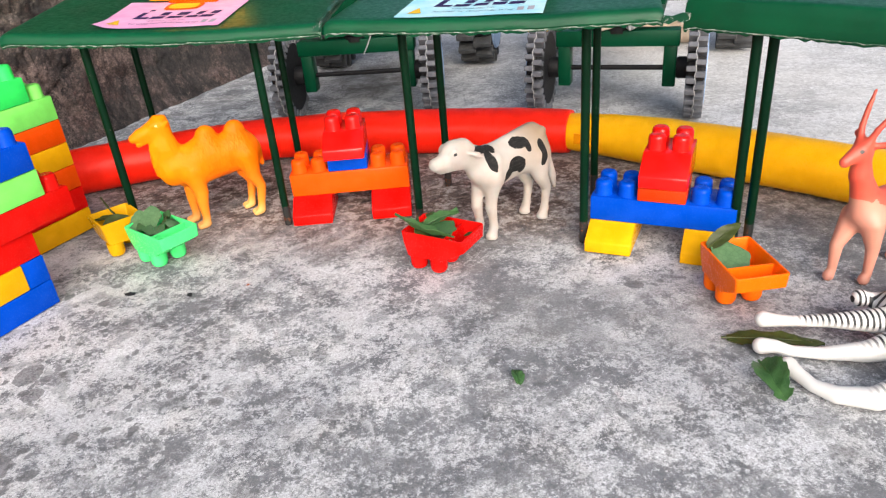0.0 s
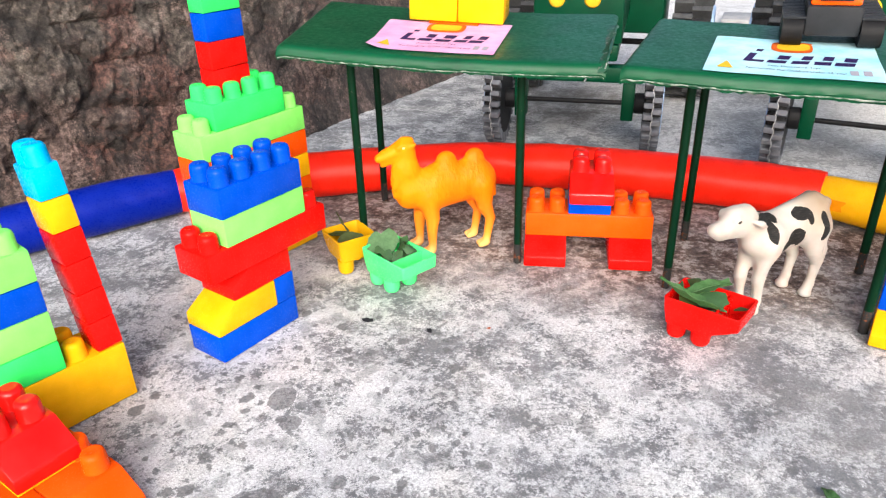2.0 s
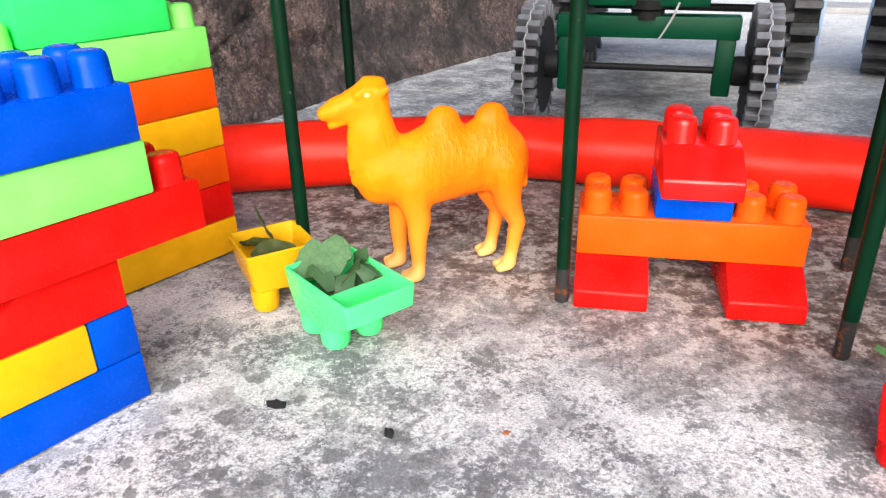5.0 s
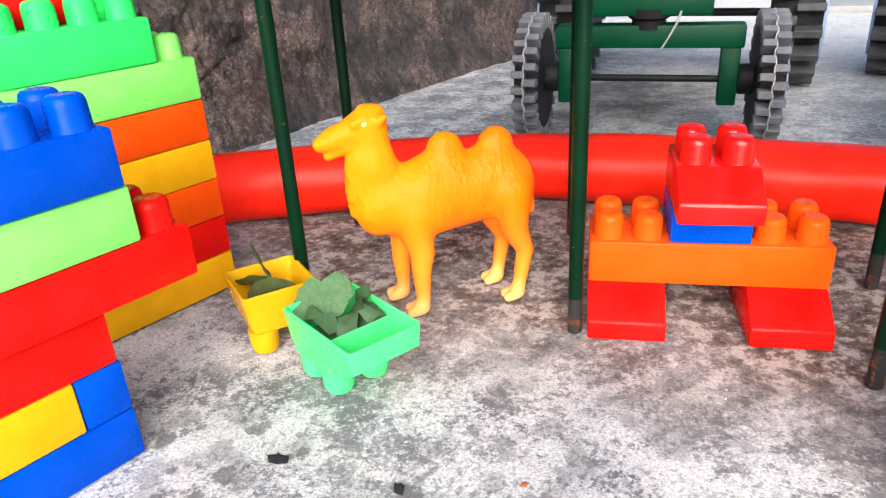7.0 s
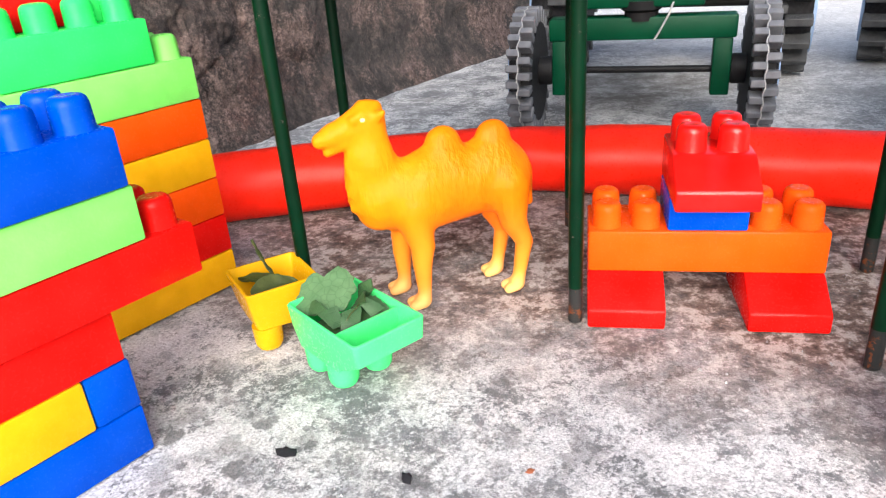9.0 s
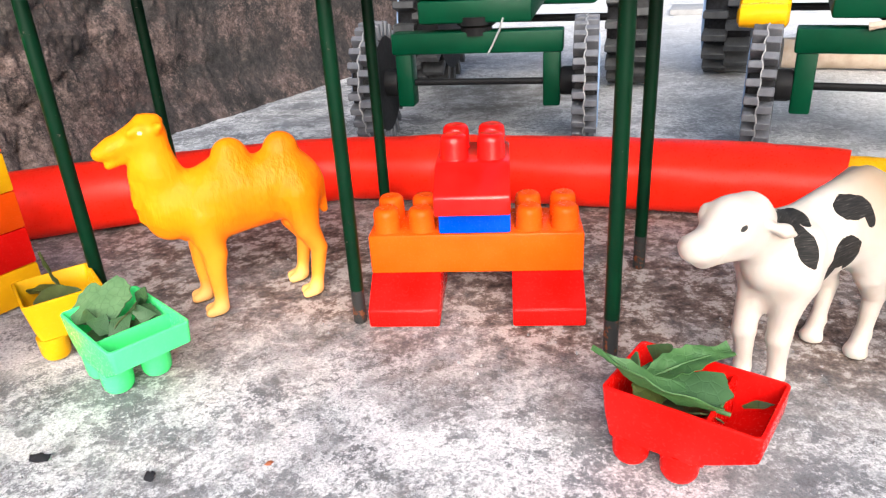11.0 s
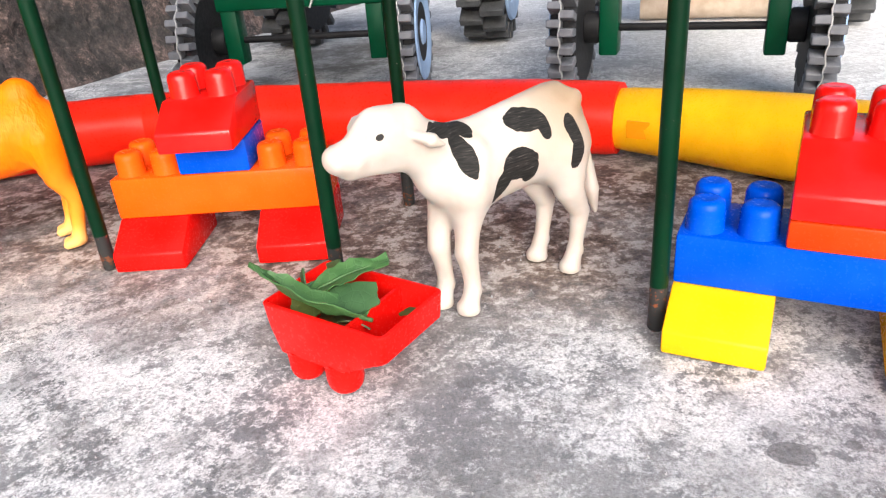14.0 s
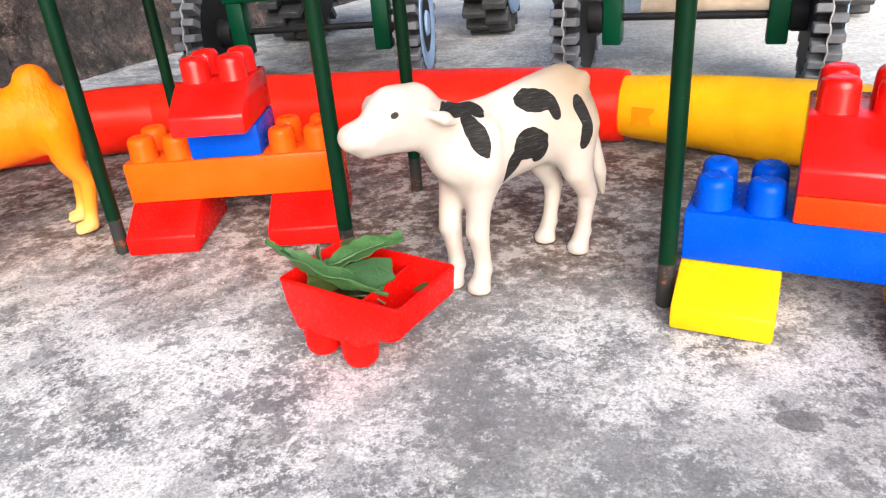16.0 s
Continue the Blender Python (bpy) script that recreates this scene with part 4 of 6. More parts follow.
def figure_mesh(name, limbs, lo, hi, cell, k, mat, ground=True, after=None):
    """Skins tapered limbs, melted into one another, as one closed surface. limbs: (a, b, r1, r2, side squash)."""
    axes = [np.arange(l, h + cell, cell) for l, h in zip(lo, hi)]
    g = np.stack(np.meshgrid(*axes, indexing="ij"), -1)
    d = None
    for a, b, r1, r2, squash, kk in limbs:
        a, b = np.array(a, float), np.array(b, float)
        s = np.array((1, 1 / squash, 1))
        e = round_cone(g * s, a * s, b * s, r1, r2)
        d = e if d is None else blend(d, e, kk or k)
    if ground:
        d = np.maximum(d, 0.0001 - g[..., 2])
    inside = d < 0
    nx, ny, nz = inside.shape
    corner = [(i, j, l) for i in (0, 1) for j in (0, 1) for l in (0, 1)]
    count = sum(inside[i:nx - 1 + i, j:ny - 1 + j, l:nz - 1 + l].astype(int) for i, j, l in corner)
    active = (count > 0) & (count < 8)
    index = -np.ones(active.shape, int)
    cell_ids = np.argwhere(active)
    index[active] = np.arange(len(cell_ids))
    total, hits = np.zeros((len(cell_ids), 3)), np.zeros(len(cell_ids))
    for c0 in corner:
        for ax in range(3):
            if c0[ax]:
                continue
            c1 = list(c0)
            c1[ax] = 1
            v0 = d[tuple((cell_ids + c0).T)]
            v1 = d[tuple((cell_ids + c1).T)]
            cross = (v0 < 0) != (v1 < 0)
            f = np.where(cross, v0 / np.where(cross, v0 - v1, 1), 0)
            q = np.tile(np.array(c0, float), (len(cell_ids), 1))
            q[:, ax] += f
            total += q * cross[:, None]
            hits += cross
    verts = np.array(lo) + (cell_ids + total / hits[:, None]) * cell
    faces = []
    for ax in range(3):
        o1, o2 = [(1, 2), (2, 0), (0, 1)][ax]
        sl0, sl1 = [slice(None)] * 3, [slice(None)] * 3
        sl0[ax], sl1[ax] = slice(0, -1), slice(1, None)
        flip = inside[tuple(sl0)] != inside[tuple(sl1)]
        for e in np.argwhere(flip):
            if e[o1] == 0 or e[o2] == 0 or e[o1] >= index.shape[o1] or e[o2] >= index.shape[o2]:
                continue
            q = []
            for s1, s2 in ((0, 0), (-1, 0), (-1, -1), (0, -1)):
                c = e.copy()
                c[o1] += s1
                c[o2] += s2
                q.append(int(index[tuple(c)]))
            faces.append(q if inside[tuple(e)] else q[::-1])
    me = bpy.data.meshes.new(name)
    me.from_pydata([tuple(v) for v in verts], [], faces)
    me.validate()
    me.materials.append(mat)
    me.polygons.foreach_set("use_smooth", [True] * len(me.polygons))
    return me


def pair(limbs, a, b, r1, r2, squash=1.0, kk=0):
    """The same limb on both sides."""
    for s in (1, -1):
        limbs.append(((a[0], s * a[1], a[2]), (b[0], s * b[1], b[2]), r1, r2, squash, kk))


def leg(limbs, joints, kk=0.003):
    for i, ((a, r1), (b, r2)) in enumerate(zip(joints, joints[1:])):
        limbs.append((a, b, r1, r2, 1.0, max(kk, 0.004) if i == 0 else 0.0004))


def cow_skin():
    m, t, b = material("white_vinyl_with_black_patches", 0.42)
    v = coords(t)
    base = ramp(t, noise_tex(t, v, 45, 3), ((0.3, (0.375, 0.325, 0.285)), (0.62, (0.435, 0.405, 0.375))))
    # yellowed vinyl on the rump, fading out over the back
    yellowed = add(t, "ShaderNodeMapping")
    yellowed.vector_type = "TEXTURE"
    yellowed.inputs["Location"].default_value = (-0.036, 0.0, 0.074)
    yellowed.inputs["Rotation"].default_value = (0, radians(25), 0)
    yellowed.inputs["Scale"].default_value = (0.042, 0.04, 0.026)
    t.links.new(v, yellowed.inputs["Vector"])
    ball = t.nodes.new("ShaderNodeTexGradient")
    ball.gradient_type = "SPHERICAL"
    t.links.new(yellowed.outputs["Vector"], ball.inputs["Vector"])
    base = mix(t, ramp(t, ball.outputs["Fac"], ((0.0, 0.0), (0.6, 0.9))), base, (0.285, 0.205, 0.135))
    mask = spots(t, v, (
        ((0.0275, 0.007, 0.0712), (0.0088, 0.010, 0.0024), -8), ((0.0330, 0.003, 0.0722), (0.0030, 0.009, 0.0024), -33), ((0.0205, 0.010, 0.0706), (0.0042, 0.010, 0.0032), -20), ((0.0250, 0.012, 0.0636), (0.0094, 0.010, 0.0034), 104),
        ((-0.0033, 0.012, 0.0683), (0.0093, 0.011, 0.0043), -7), ((-0.0105, 0.012, 0.0645), (0.0050, 0.010, 0.0026), 101),
        ((0.0018, 0.012, 0.0538), (0.0080, 0.010, 0.0060), -5), ((-0.0034, 0.012, 0.0500), (0.0046, 0.010, 0.0040), 95), ((0.0096, 0.012, 0.0487), (0.0074, 0.010, 0.0036), 56),
        ((-0.0218, 0.012, 0.0606), (0.0066, 0.010, 0.0028), 97), ((-0.0224, 0.012, 0.0536), (0.0072, 0.010, 0.0030), 80),
        ((0.004, -0.012, 0.058), (0.012, 0.008, 0.009), 10), ((-0.024, -0.012, 0.060), (0.008, 0.008, 0.011), 0)))
    eye = spots(t, v, (((0.0540, 0.0085, 0.0755), (0.0014, 0.004, 0.0012), 0), ((0.0540, -0.0085, 0.0755), (0.0014, 0.004, 0.0012), 0)))
    strokes = add(t, "ShaderNodeMapping")
    strokes.inputs["Rotation"].default_value = (0, radians(50), 0)
    strokes.inputs["Scale"].default_value = (220, 220, 2600)
    t.links.new(v, strokes.inputs["Vector"])
    paint = ramp(t, noise_tex(t, strokes.outputs["Vector"], 1, 3), ((0.4, (0.006, 0.006, 0.006)), (0.64, (0.020, 0.018, 0.017)), (0.76, (0.11, 0.10, 0.09))))
    c = mix(t, mask, base, paint)
    c = mix(t, eye, c, (0.03, 0.03, 0.03))
    t.links.new(c, b.inputs["Base Color"])
    b.inputs["Specular IOR Level"].default_value = 0.2
    t.links.new(ramp(t, mask, ((0.0, 0.35), (1.0, 0.0))), b.inputs["Subsurface Weight"])
    t.links.new(ramp(t, mask, ((0.0, 0.42), (1.0, 0.75))), b.inputs["Roughness"])
    b.inputs["Subsurface Radius"].default_value = (0.0045, 0.0024, 0.0017)
    b.inputs["Subsurface Scale"].default_value = 1.0
    bump(t, b, mix(t, 0.5, noise_tex(t, v, 260, 4), noise_tex(t, v, 75, 3)), 0.3, 0.0014)
    return m


def make_cow():
    L = []
    L.append(((-0.0208, 0, 0.0577), (0.016, 0, 0.0535), 0.0168, 0.0156, 0.74, 0))
    L.append(((0.017, 0, 0.0530), (0.0280, 0, 0.0540), 0.0136, 0.0088, 0.82, 0))
    L.append(((0.0255, 0, 0.0605), (0.0430, 0, 0.0702), 0.0106, 0.0088, 0.85, 0))
    # head: poll, brow, bridge of the nose, muzzle and jaw
    L.append(((0.0420, 0, 0.0742), (0.0505, 0, 0.0735), 0.0078, 0.0088, 0.90, 0.004))
    L.append(((0.0495, 0, 0.0728), (0.0605, 0, 0.0698), 0.0088, 0.0052, 0.86, 0.003))
    L.append(((0.0610, 0, 0.0688), (0.0652, 0, 0.0694), 0.0050, 0.0047, 1.2, 0.0025))
    L.append(((0.0470, 0, 0.0665), (0.0615, 0, 0.0655), 0.0060, 0.0034, 0.9, 0.003))
    pair(L, (0.0540, 0.0062, 0.0775), (0.0560, 0.0060, 0.0762), 0.0020, 0.0014, 1.0, 0.002)
    pair(L, (0.0650, 0.0034, 0.0705), (0.0664, 0.0036, 0.0700), 0.0014, 0.0010, 1.0, 0.0015)
    pair(L, (0.0425, 0.0080, 0.0735), (0.0375, 0.0106, 0.0712), 0.0012, 0.0022, 1.0, 0.0015)
    pair(L, (0.0375, 0.0106, 0.0712), (0.0338, 0.0114, 0.0692), 0.0022, 0.0010, 1.0, 0.001)
    # shoulder blades, hip bones and the flank's hollow edge
    pair(L, (0.0190, 0.0085, 0.0615), (0.0220, 0.0095, 0.0500), 0.0044, 0.0052, 1.0, 0.004)
    pair(L, (-0.0290, 0.0065, 0.0700), (-0.0250, 0.0080, 0.0670), 0.0034, 0.0030, 1.0, 0.004)
    L.append(((0.0180, 0, 0.0668), (-0.0260, 0, 0.0722), 0.0024, 0.0030, 1.0, 0.005))
    for s, dx in ((1, -0.0020), (-1, 0.0022)):
        y = 0.0054 * s
        leg(L, (((0.021, y * 1.15, 0.046), 0.0070), ((0.0240 + dx, y * 1.05, 0.0320), 0.0043), ((0.0248 + dx, y, 0.0248), 0.0043), ((0.0238 + dx, y, 0.0185), 0.0034), ((0.0230 + dx, y, 0.0115), 0.0031), ((0.0230 + dx, y, 0.0086), 0.0035), ((0.0238 + dx, y, 0.0068), 0.0032)), 0.006)
        L.append(((0.0244 + dx, y, 0.0046), (0.0254 + dx, y, 0.0022), 0.0036, 0.0046, 1.0, 0.001))
    for s, dx in ((1, -0.0012), (-1, 0.0012)):
        y = 0.0084 * s
        leg(L, (((-0.0242, y * 0.75, 0.052), 0.0104), ((-0.0242 + dx, y, 0.0360), 0.0059), ((-0.0302 + dx, y, 0.0250), 0.0040), ((-0.0296 + dx, y, 0.0185), 0.0033), ((-0.0284 + dx, y, 0.0115), 0.0029), ((-0.0280 + dx, y, 0.0086), 0.0035), ((-0.0270 + dx, y, 0.0068), 0.0032)), 0.008)
        L.append(((-0.0264 + dx, y, 0.0046), (-0.0254 + dx, y, 0.0022), 0.0036, 0.0046, 1.0, 0.001))
    leg(L, (((-0.0368, 0, 0.063), 0.0026), ((-0.0396, 0.003, 0.046), 0.0022), ((-0.0425, 0.004, 0.030), 0.0032), ((-0.0452, 0.004, 0.0195), 0.0012)))
    me = figure_mesh("toy_cow", L, (-0.056, -0.024, -0.002), (0.076, 0.024, 0.088), 0.0009, 0.006, cow_skin())
    thing("toy_cow", "white plastic toy calf with black painted patches", "toy animal", pose(0.131, 0.566, 0, 0, 0, math.degrees(math.atan2(-0.6, -0.8))), mesh=me)


make_cow()


def camel_skin():
    m, t, b = material("amber_vinyl", 0.4)
    v = coords(t)
    base = ramp(t, noise_tex(t, v, 34, 4), ((0.3, (0.74, 0.115, 0.0003)), (0.7, (0.80, 0.178, 0.0006))))
    sep = t.nodes.new("ShaderNodeSeparateXYZ")
    t.links.new(v, sep.inputs["Vector"])
    # thinner, yellower vinyl towards the chest and down the legs, pale at the feet
    forward = ramp(t, mix(t, 0.02, sep.outputs["X"], noise_tex(t, v, 60, 3)), ((0.0, 0.0), (0.05, 0.8)))
    c = mix(t, forward, base, (0.82, 0.222, 0.0008))
    c = mix(t, ramp(t, sep.outputs["Z"], ((0.006, 1.0), (0.016, 0.55), (0.046, 0.0))), c, (0.78, 0.29, 0.035))
    c = mix(t, ramp(t, sep.outputs["Z"], ((0.0, 0.75), (0.012, 0.0))), c, (0.74, 0.46, 0.19))
    eye = spots(t, v, (((0.0375, 0.007, 0.0895), (0.0011, 0.003, 0.0009), 0), ((0.0375, -0.007, 0.0895), (0.0011, 0.003, 0.0009), 0)))
    c = mix(t, eye, c, (0.64, 0.50, 0.24))
    t.links.new(c, b.inputs["Base Color"])
    b.inputs["Subsurface Weight"].default_value = 0.1
    b.inputs["Subsurface Radius"].default_value = (0.003, 0.0015, 0.0006)
    b.inputs["Subsurface Scale"].default_value = 1.0
    # combed hair: fine grooves and broader wavy locks, worn smooth on the legs and face
    mp = add(t, "ShaderNodeMapping")
    mp.inputs["Scale"].default_value = (420, 420, 75)
    t.links.new(v, mp.inputs["Vector"])
    locks = add(t, "ShaderNodeMapping")
    locks.inputs["Scale"].default_value = (150, 150, 42)
    t.links.new(v, locks.inputs["Vector"])
    hair = mix(t, 0.6, noise_tex(t, mp.outputs["Vector"], 1, 3, 0.55), noise_tex(t, locks.outputs["Vector"], 1, 3, 0.6))
    coat = ramp(t, sep.outputs["Z"], ((0.034, 0.12), (0.046, 1.0), (0.082, 1.0), (0.088, 0.25)))
    tufts = ramp(t, noise_tex(t, v, 48, 3), ((0.36, 0.25), (0.6, 1.0)))
    bump(t, b, mix(t, 1.0, mix(t, 1.0, hair, coat, "MULTIPLY"), tufts, "MULTIPLY"), 0.7, 0.0024)
    b.inputs["Specular IOR Level"].default_value = 0.08
    return m


def make_camel():
    L = []
    L.append(((-0.020, 0, 0.0555), (0.012, 0, 0.0525), 0.0160, 0.0176, 0.74, 0))
    L.append(((0.0045, 0, 0.0630), (0.0030, 0, 0.0728), 0.0140, 0.0082, 0.70, 0.005))
    L.append(((-0.0185, 0, 0.0630), (-0.0200, 0, 0.0728), 0.0130, 0.0080, 0.70, 0.005))
    L.append(((-0.025, 0, 0.0560), (-0.0265, 0, 0.0510), 0.0108, 0.0082, 0.9, 0))
    L.append(((0.014, 0, 0.0530), (0.031, 0, 0.0510), 0.0150, 0.0112, 0.74, 0))
    L.append(((0.027, 0, 0.0500), (0.0340, 0, 0.0468), 0.0112, 0.0088, 0.74, 0.004))
    L.append(((0.0305, 0, 0.0545), (0.0350, 0, 0.0700), 0.0130, 0.0100, 0.72, 0))
    L.append(((0.0350, 0, 0.0700), (0.0348, 0, 0.0870), 0.0098, 0.0072, 0.80, 0.003))
    L.append(((0.0355, 0, 0.0880), (0.0500, 0, 0.0825), 0.0074, 0.0050, 0.85, 0.003))
    L.append(((0.0500, 0, 0.0835), (0.0555, 0, 0.0815), 0.0046, 0.0034, 1.0, 0.002))
    L.append(((0.0440, 0, 0.0800), (0.0530, 0, 0.0762), 0.0034, 0.0020, 1.2, 0.0012))
    pair(L, (0.0375, 0.0042, 0.0912), (0.0415, 0.0048, 0.0895), 0.0020, 0.0018, 1.0, 0.0015)
    L.append(((0.0310, 0, 0.0930), (0.0365, 0, 0.0938), 0.0028, 0.0024, 1.0, 0.002))
    # ragged fringe down the throat and chest
    for k in range(11):
        f = k / 10
        px, pz = (0.0425 + 0.0038 * math.sin(f * 3.0) - 0.003 * f, 0.0790 - 0.036 * f) if f < 0.75 else (0.0400 - 0.05 * (f - 0.75), 0.0540 - 0.050 * (f - 0.75))
        L.append(((px - 0.003, 0.0015 * (k % 3 - 1), pz + 0.002), (px + 0.0012, 0.002 * (k % 3 - 1), pz - 0.0045), 0.0034, 0.0014, 1.0, 0.003))
    pair(L, (0.0310, 0.0050, 0.0900), (0.0290, 0.0066, 0.0915), 0.0024, 0.0014, 1.0, 0.0015)
    for s, dx in ((1, -0.0030), (-1, 0.0025)):
        y = 0.0092 * s
        leg(L, (((0.020, y * 0.6, 0.046), 0.0090), ((0.0205 + dx, y * 0.9, 0.0300), 0.0056), ((0.0215 + dx, y, 0.0215), 0.0044), ((0.0215 + dx, y, 0.0075), 0.0031), ((0.0225 + dx, y, 0.0036), 0.0040)))
        for e in (-1, 1):
            L.append(((0.0235 + dx, y + 0.0018 * e, 0.0030), (0.0275 + dx, y + 0.0024 * e, 0.0022), 0.0029, 0.0024, 1.0, 0.0008))
    for s, dx in ((1, -0.0012), (-1, 0.0025)):
        y = 0.0098 * s
        leg(L, (((-0.0245, y * 0.6, 0.052), 0.0100), ((-0.0245 + dx, y * 0.85, 0.0350), 0.0062), ((-0.0290 + dx, y, 0.0245), 0.0040), ((-0.0262 + dx, y, 0.0080), 0.0030), ((-0.0250 + dx, y, 0.0036), 0.0038)))
        for e in (-1, 1):
            L.append(((-0.0238 + dx, y + 0.0018 * e, 0.0030), (-0.0200 + dx, y + 0.0024 * e, 0.0022), 0.0028, 0.0023, 1.0, 0.0008))
    leg(L, (((-0.0350, 0, 0.055), 0.0026), ((-0.0365, 0, 0.040), 0.0020)))
    me = figure_mesh("toy_camel", L, (-0.048, -0.022, -0.002), (0.064, 0.022, 0.104), 0.0009, 0.006, camel_skin())
    thing("toy_camel", "orange-yellow plastic toy camel with two humps", "toy animal", pose(-0.100, 0.630, 0, 0, 0, math.degrees(math.atan2(-0.42, -0.9))), mesh=me)


make_camel()


def deer_skin():
    m, t, b = material("salmon_red_vinyl", 0.45)
    v = coords(t)
    base = ramp(t, noise_tex(t, v, 45, 3), ((0.3, (0.60, 0.070, 0.040)), (0.7, (0.66, 0.115, 0.068))))
    pale = spots(t, v, (((0.030, 0, 0.045), (0.016, 0.03, 0.016), 0), ((0.026, 0, 0.018), (0.02, 0.03, 0.026), 0), ((-0.028, 0, 0.012), (0.02, 0.03, 0.02), 0)))
    c = mix(t, mix(t, 1.0, pale, 0.7, "MULTIPLY"), base, (0.60, 0.36, 0.265))
    eye = spots(t, v, (((0.0405, 0.0055, 0.0930), (0.0016, 0.003, 0.0014), 0),))
    t.links.new(mix(t, eye, c, (0.03, 0.015, 0.012)), b.inputs["Base Color"])
    b.inputs["Subsurface Weight"].default_value = 0.15
    b.inputs["Subsurface Radius"].default_value = (0.003, 0.0012, 0.001)
    b.inputs["Subsurface Scale"].default_value = 1.0
    bump(t, b, noise_tex(t, v, 260, 4), 0.15, 0.0008)
    return m


def make_deer():
    L = []
    L.append(((-0.026, 0, 0.0500), (0.018, 0, 0.0490), 0.0130, 0.0130, 0.76, 0))
    L.append(((0.022, 0, 0.0530), (0.0330, 0, 0.0760), 0.0105, 0.0062, 0.82, 0))
    L.append(((0.0330, 0, 0.0760), (0.0350, 0, 0.0890), 0.0062, 0.0056, 0.9, 0.003))
    L.append(((0.0350, 0, 0.0920), (0.0480, 0, 0.0870), 0.0062, 0.0034, 0.85, 0.003))
    pair(L, (0.0310, 0.0055, 0.0950), (0.0250, 0.0125, 0.0970), 0.0018, 0.0026, 1.0, 0.0015)
    for s in (1, -1):
        leg(L, (((0.0355, 0.0030 * s, 0.0970), 0.0021), ((0.0330, 0.0052 * s, 0.1050), 0.0018), ((0.0270, 0.0080 * s, 0.1140), 0.0016), ((0.0225, 0.0092 * s, 0.1230), 0.0010)), 0.0015)
    for s, dx in ((1, -0.006), (-1, 0.008)):
        y = 0.0072 * s
        leg(L, (((0.022, y * 0.9, 0.044), 0.0078), ((0.0235 + dx, y, 0.0250), 0.0040), ((0.0235 + dx, y, 0.0070), 0.0028), ((0.0255 + dx, y, 0.0028), 0.0036)))
    for s, dx in ((1, -0.003), (-1, 0.003)):
        y = 0.0070 * s
        leg(L, (((-0.028, y * 0.8, 0.048), 0.0100), ((-0.026 + dx, y, 0.0320), 0.0062), ((-0.031 + dx, y, 0.0220), 0.0036), ((-0.0270 + dx, y, 0.0070), 0.0028), ((-0.0250 + dx, y, 0.0028), 0.0036)))
    leg(L, (((-0.0385, 0, 0.055), 0.0030), ((-0.0410, 0, 0.047), 0.0022)))
    me = figure_mesh("toy_deer", L, (-0.048, -0.018, -0.002), (0.056, 0.018, 0.130), 0.00115, 0.005, deer_skin())
    thing("toy_deer", "salmon-red plastic toy antelope with long horns", "toy animal", pose(0.3483, 0.4574, 0, 0, 0, 200) @ Matrix.Scale(0.954, 4), mesh=me)


make_deer()


def zebra_skin():
    m, t, b = material("white_vinyl_with_black_stripes", 0.42)
    v = coords(t)
    sep = t.nodes.new("ShaderNodeSeparateXYZ")
    t.links.new(v, sep.inputs["Vector"])

    def bands(way, scale, distortion):
        w = t.nodes.new("ShaderNodeTexWave")
        w.wave_type, w.bands_direction = "BANDS", way
        w.inputs["Scale"].default_value = scale
        w.inputs["Distortion"].default_value = distortion
        w.inputs["Detail"].default_value = 2
        t.links.new(v, w.inputs["Vector"])
        return w.outputs["Color"]
    trunk = ramp(t, sep.outputs["X"], ((0.054, 0.0), (0.058, 1.0)))
    stripe = mix(t, trunk, bands("X", 118, 1.2), bands("Y", 60, 2.5))
    bare = ramp(t, sep.outputs["X"], ((0.015, 0.0), (0.018, 1.0)))
    upper = ramp(t, sep.outputs["Z"], ((0.0130, 0.0), (0.0145, 1.0)))
    mask = mix(t, 1.0, mix(t, 1.0, ramp(t, stripe, ((0.58, 0.0), (0.68, 1.0))), bare, "MULTIPLY"), upper, "MULTIPLY")
    base = ramp(t, noise_tex(t, v, 45, 3), ((0.3, (0.58, 0.565, 0.535)), (0.6, (0.66, 0.65, 0.63))))
    t.links.new(mix(t, mask, base, (0.015, 0.015, 0.016)), b.inputs["Base Color"])
    bump(t, b, noise_tex(t, v, 260, 4), 0.15, 0.0008)
    return m


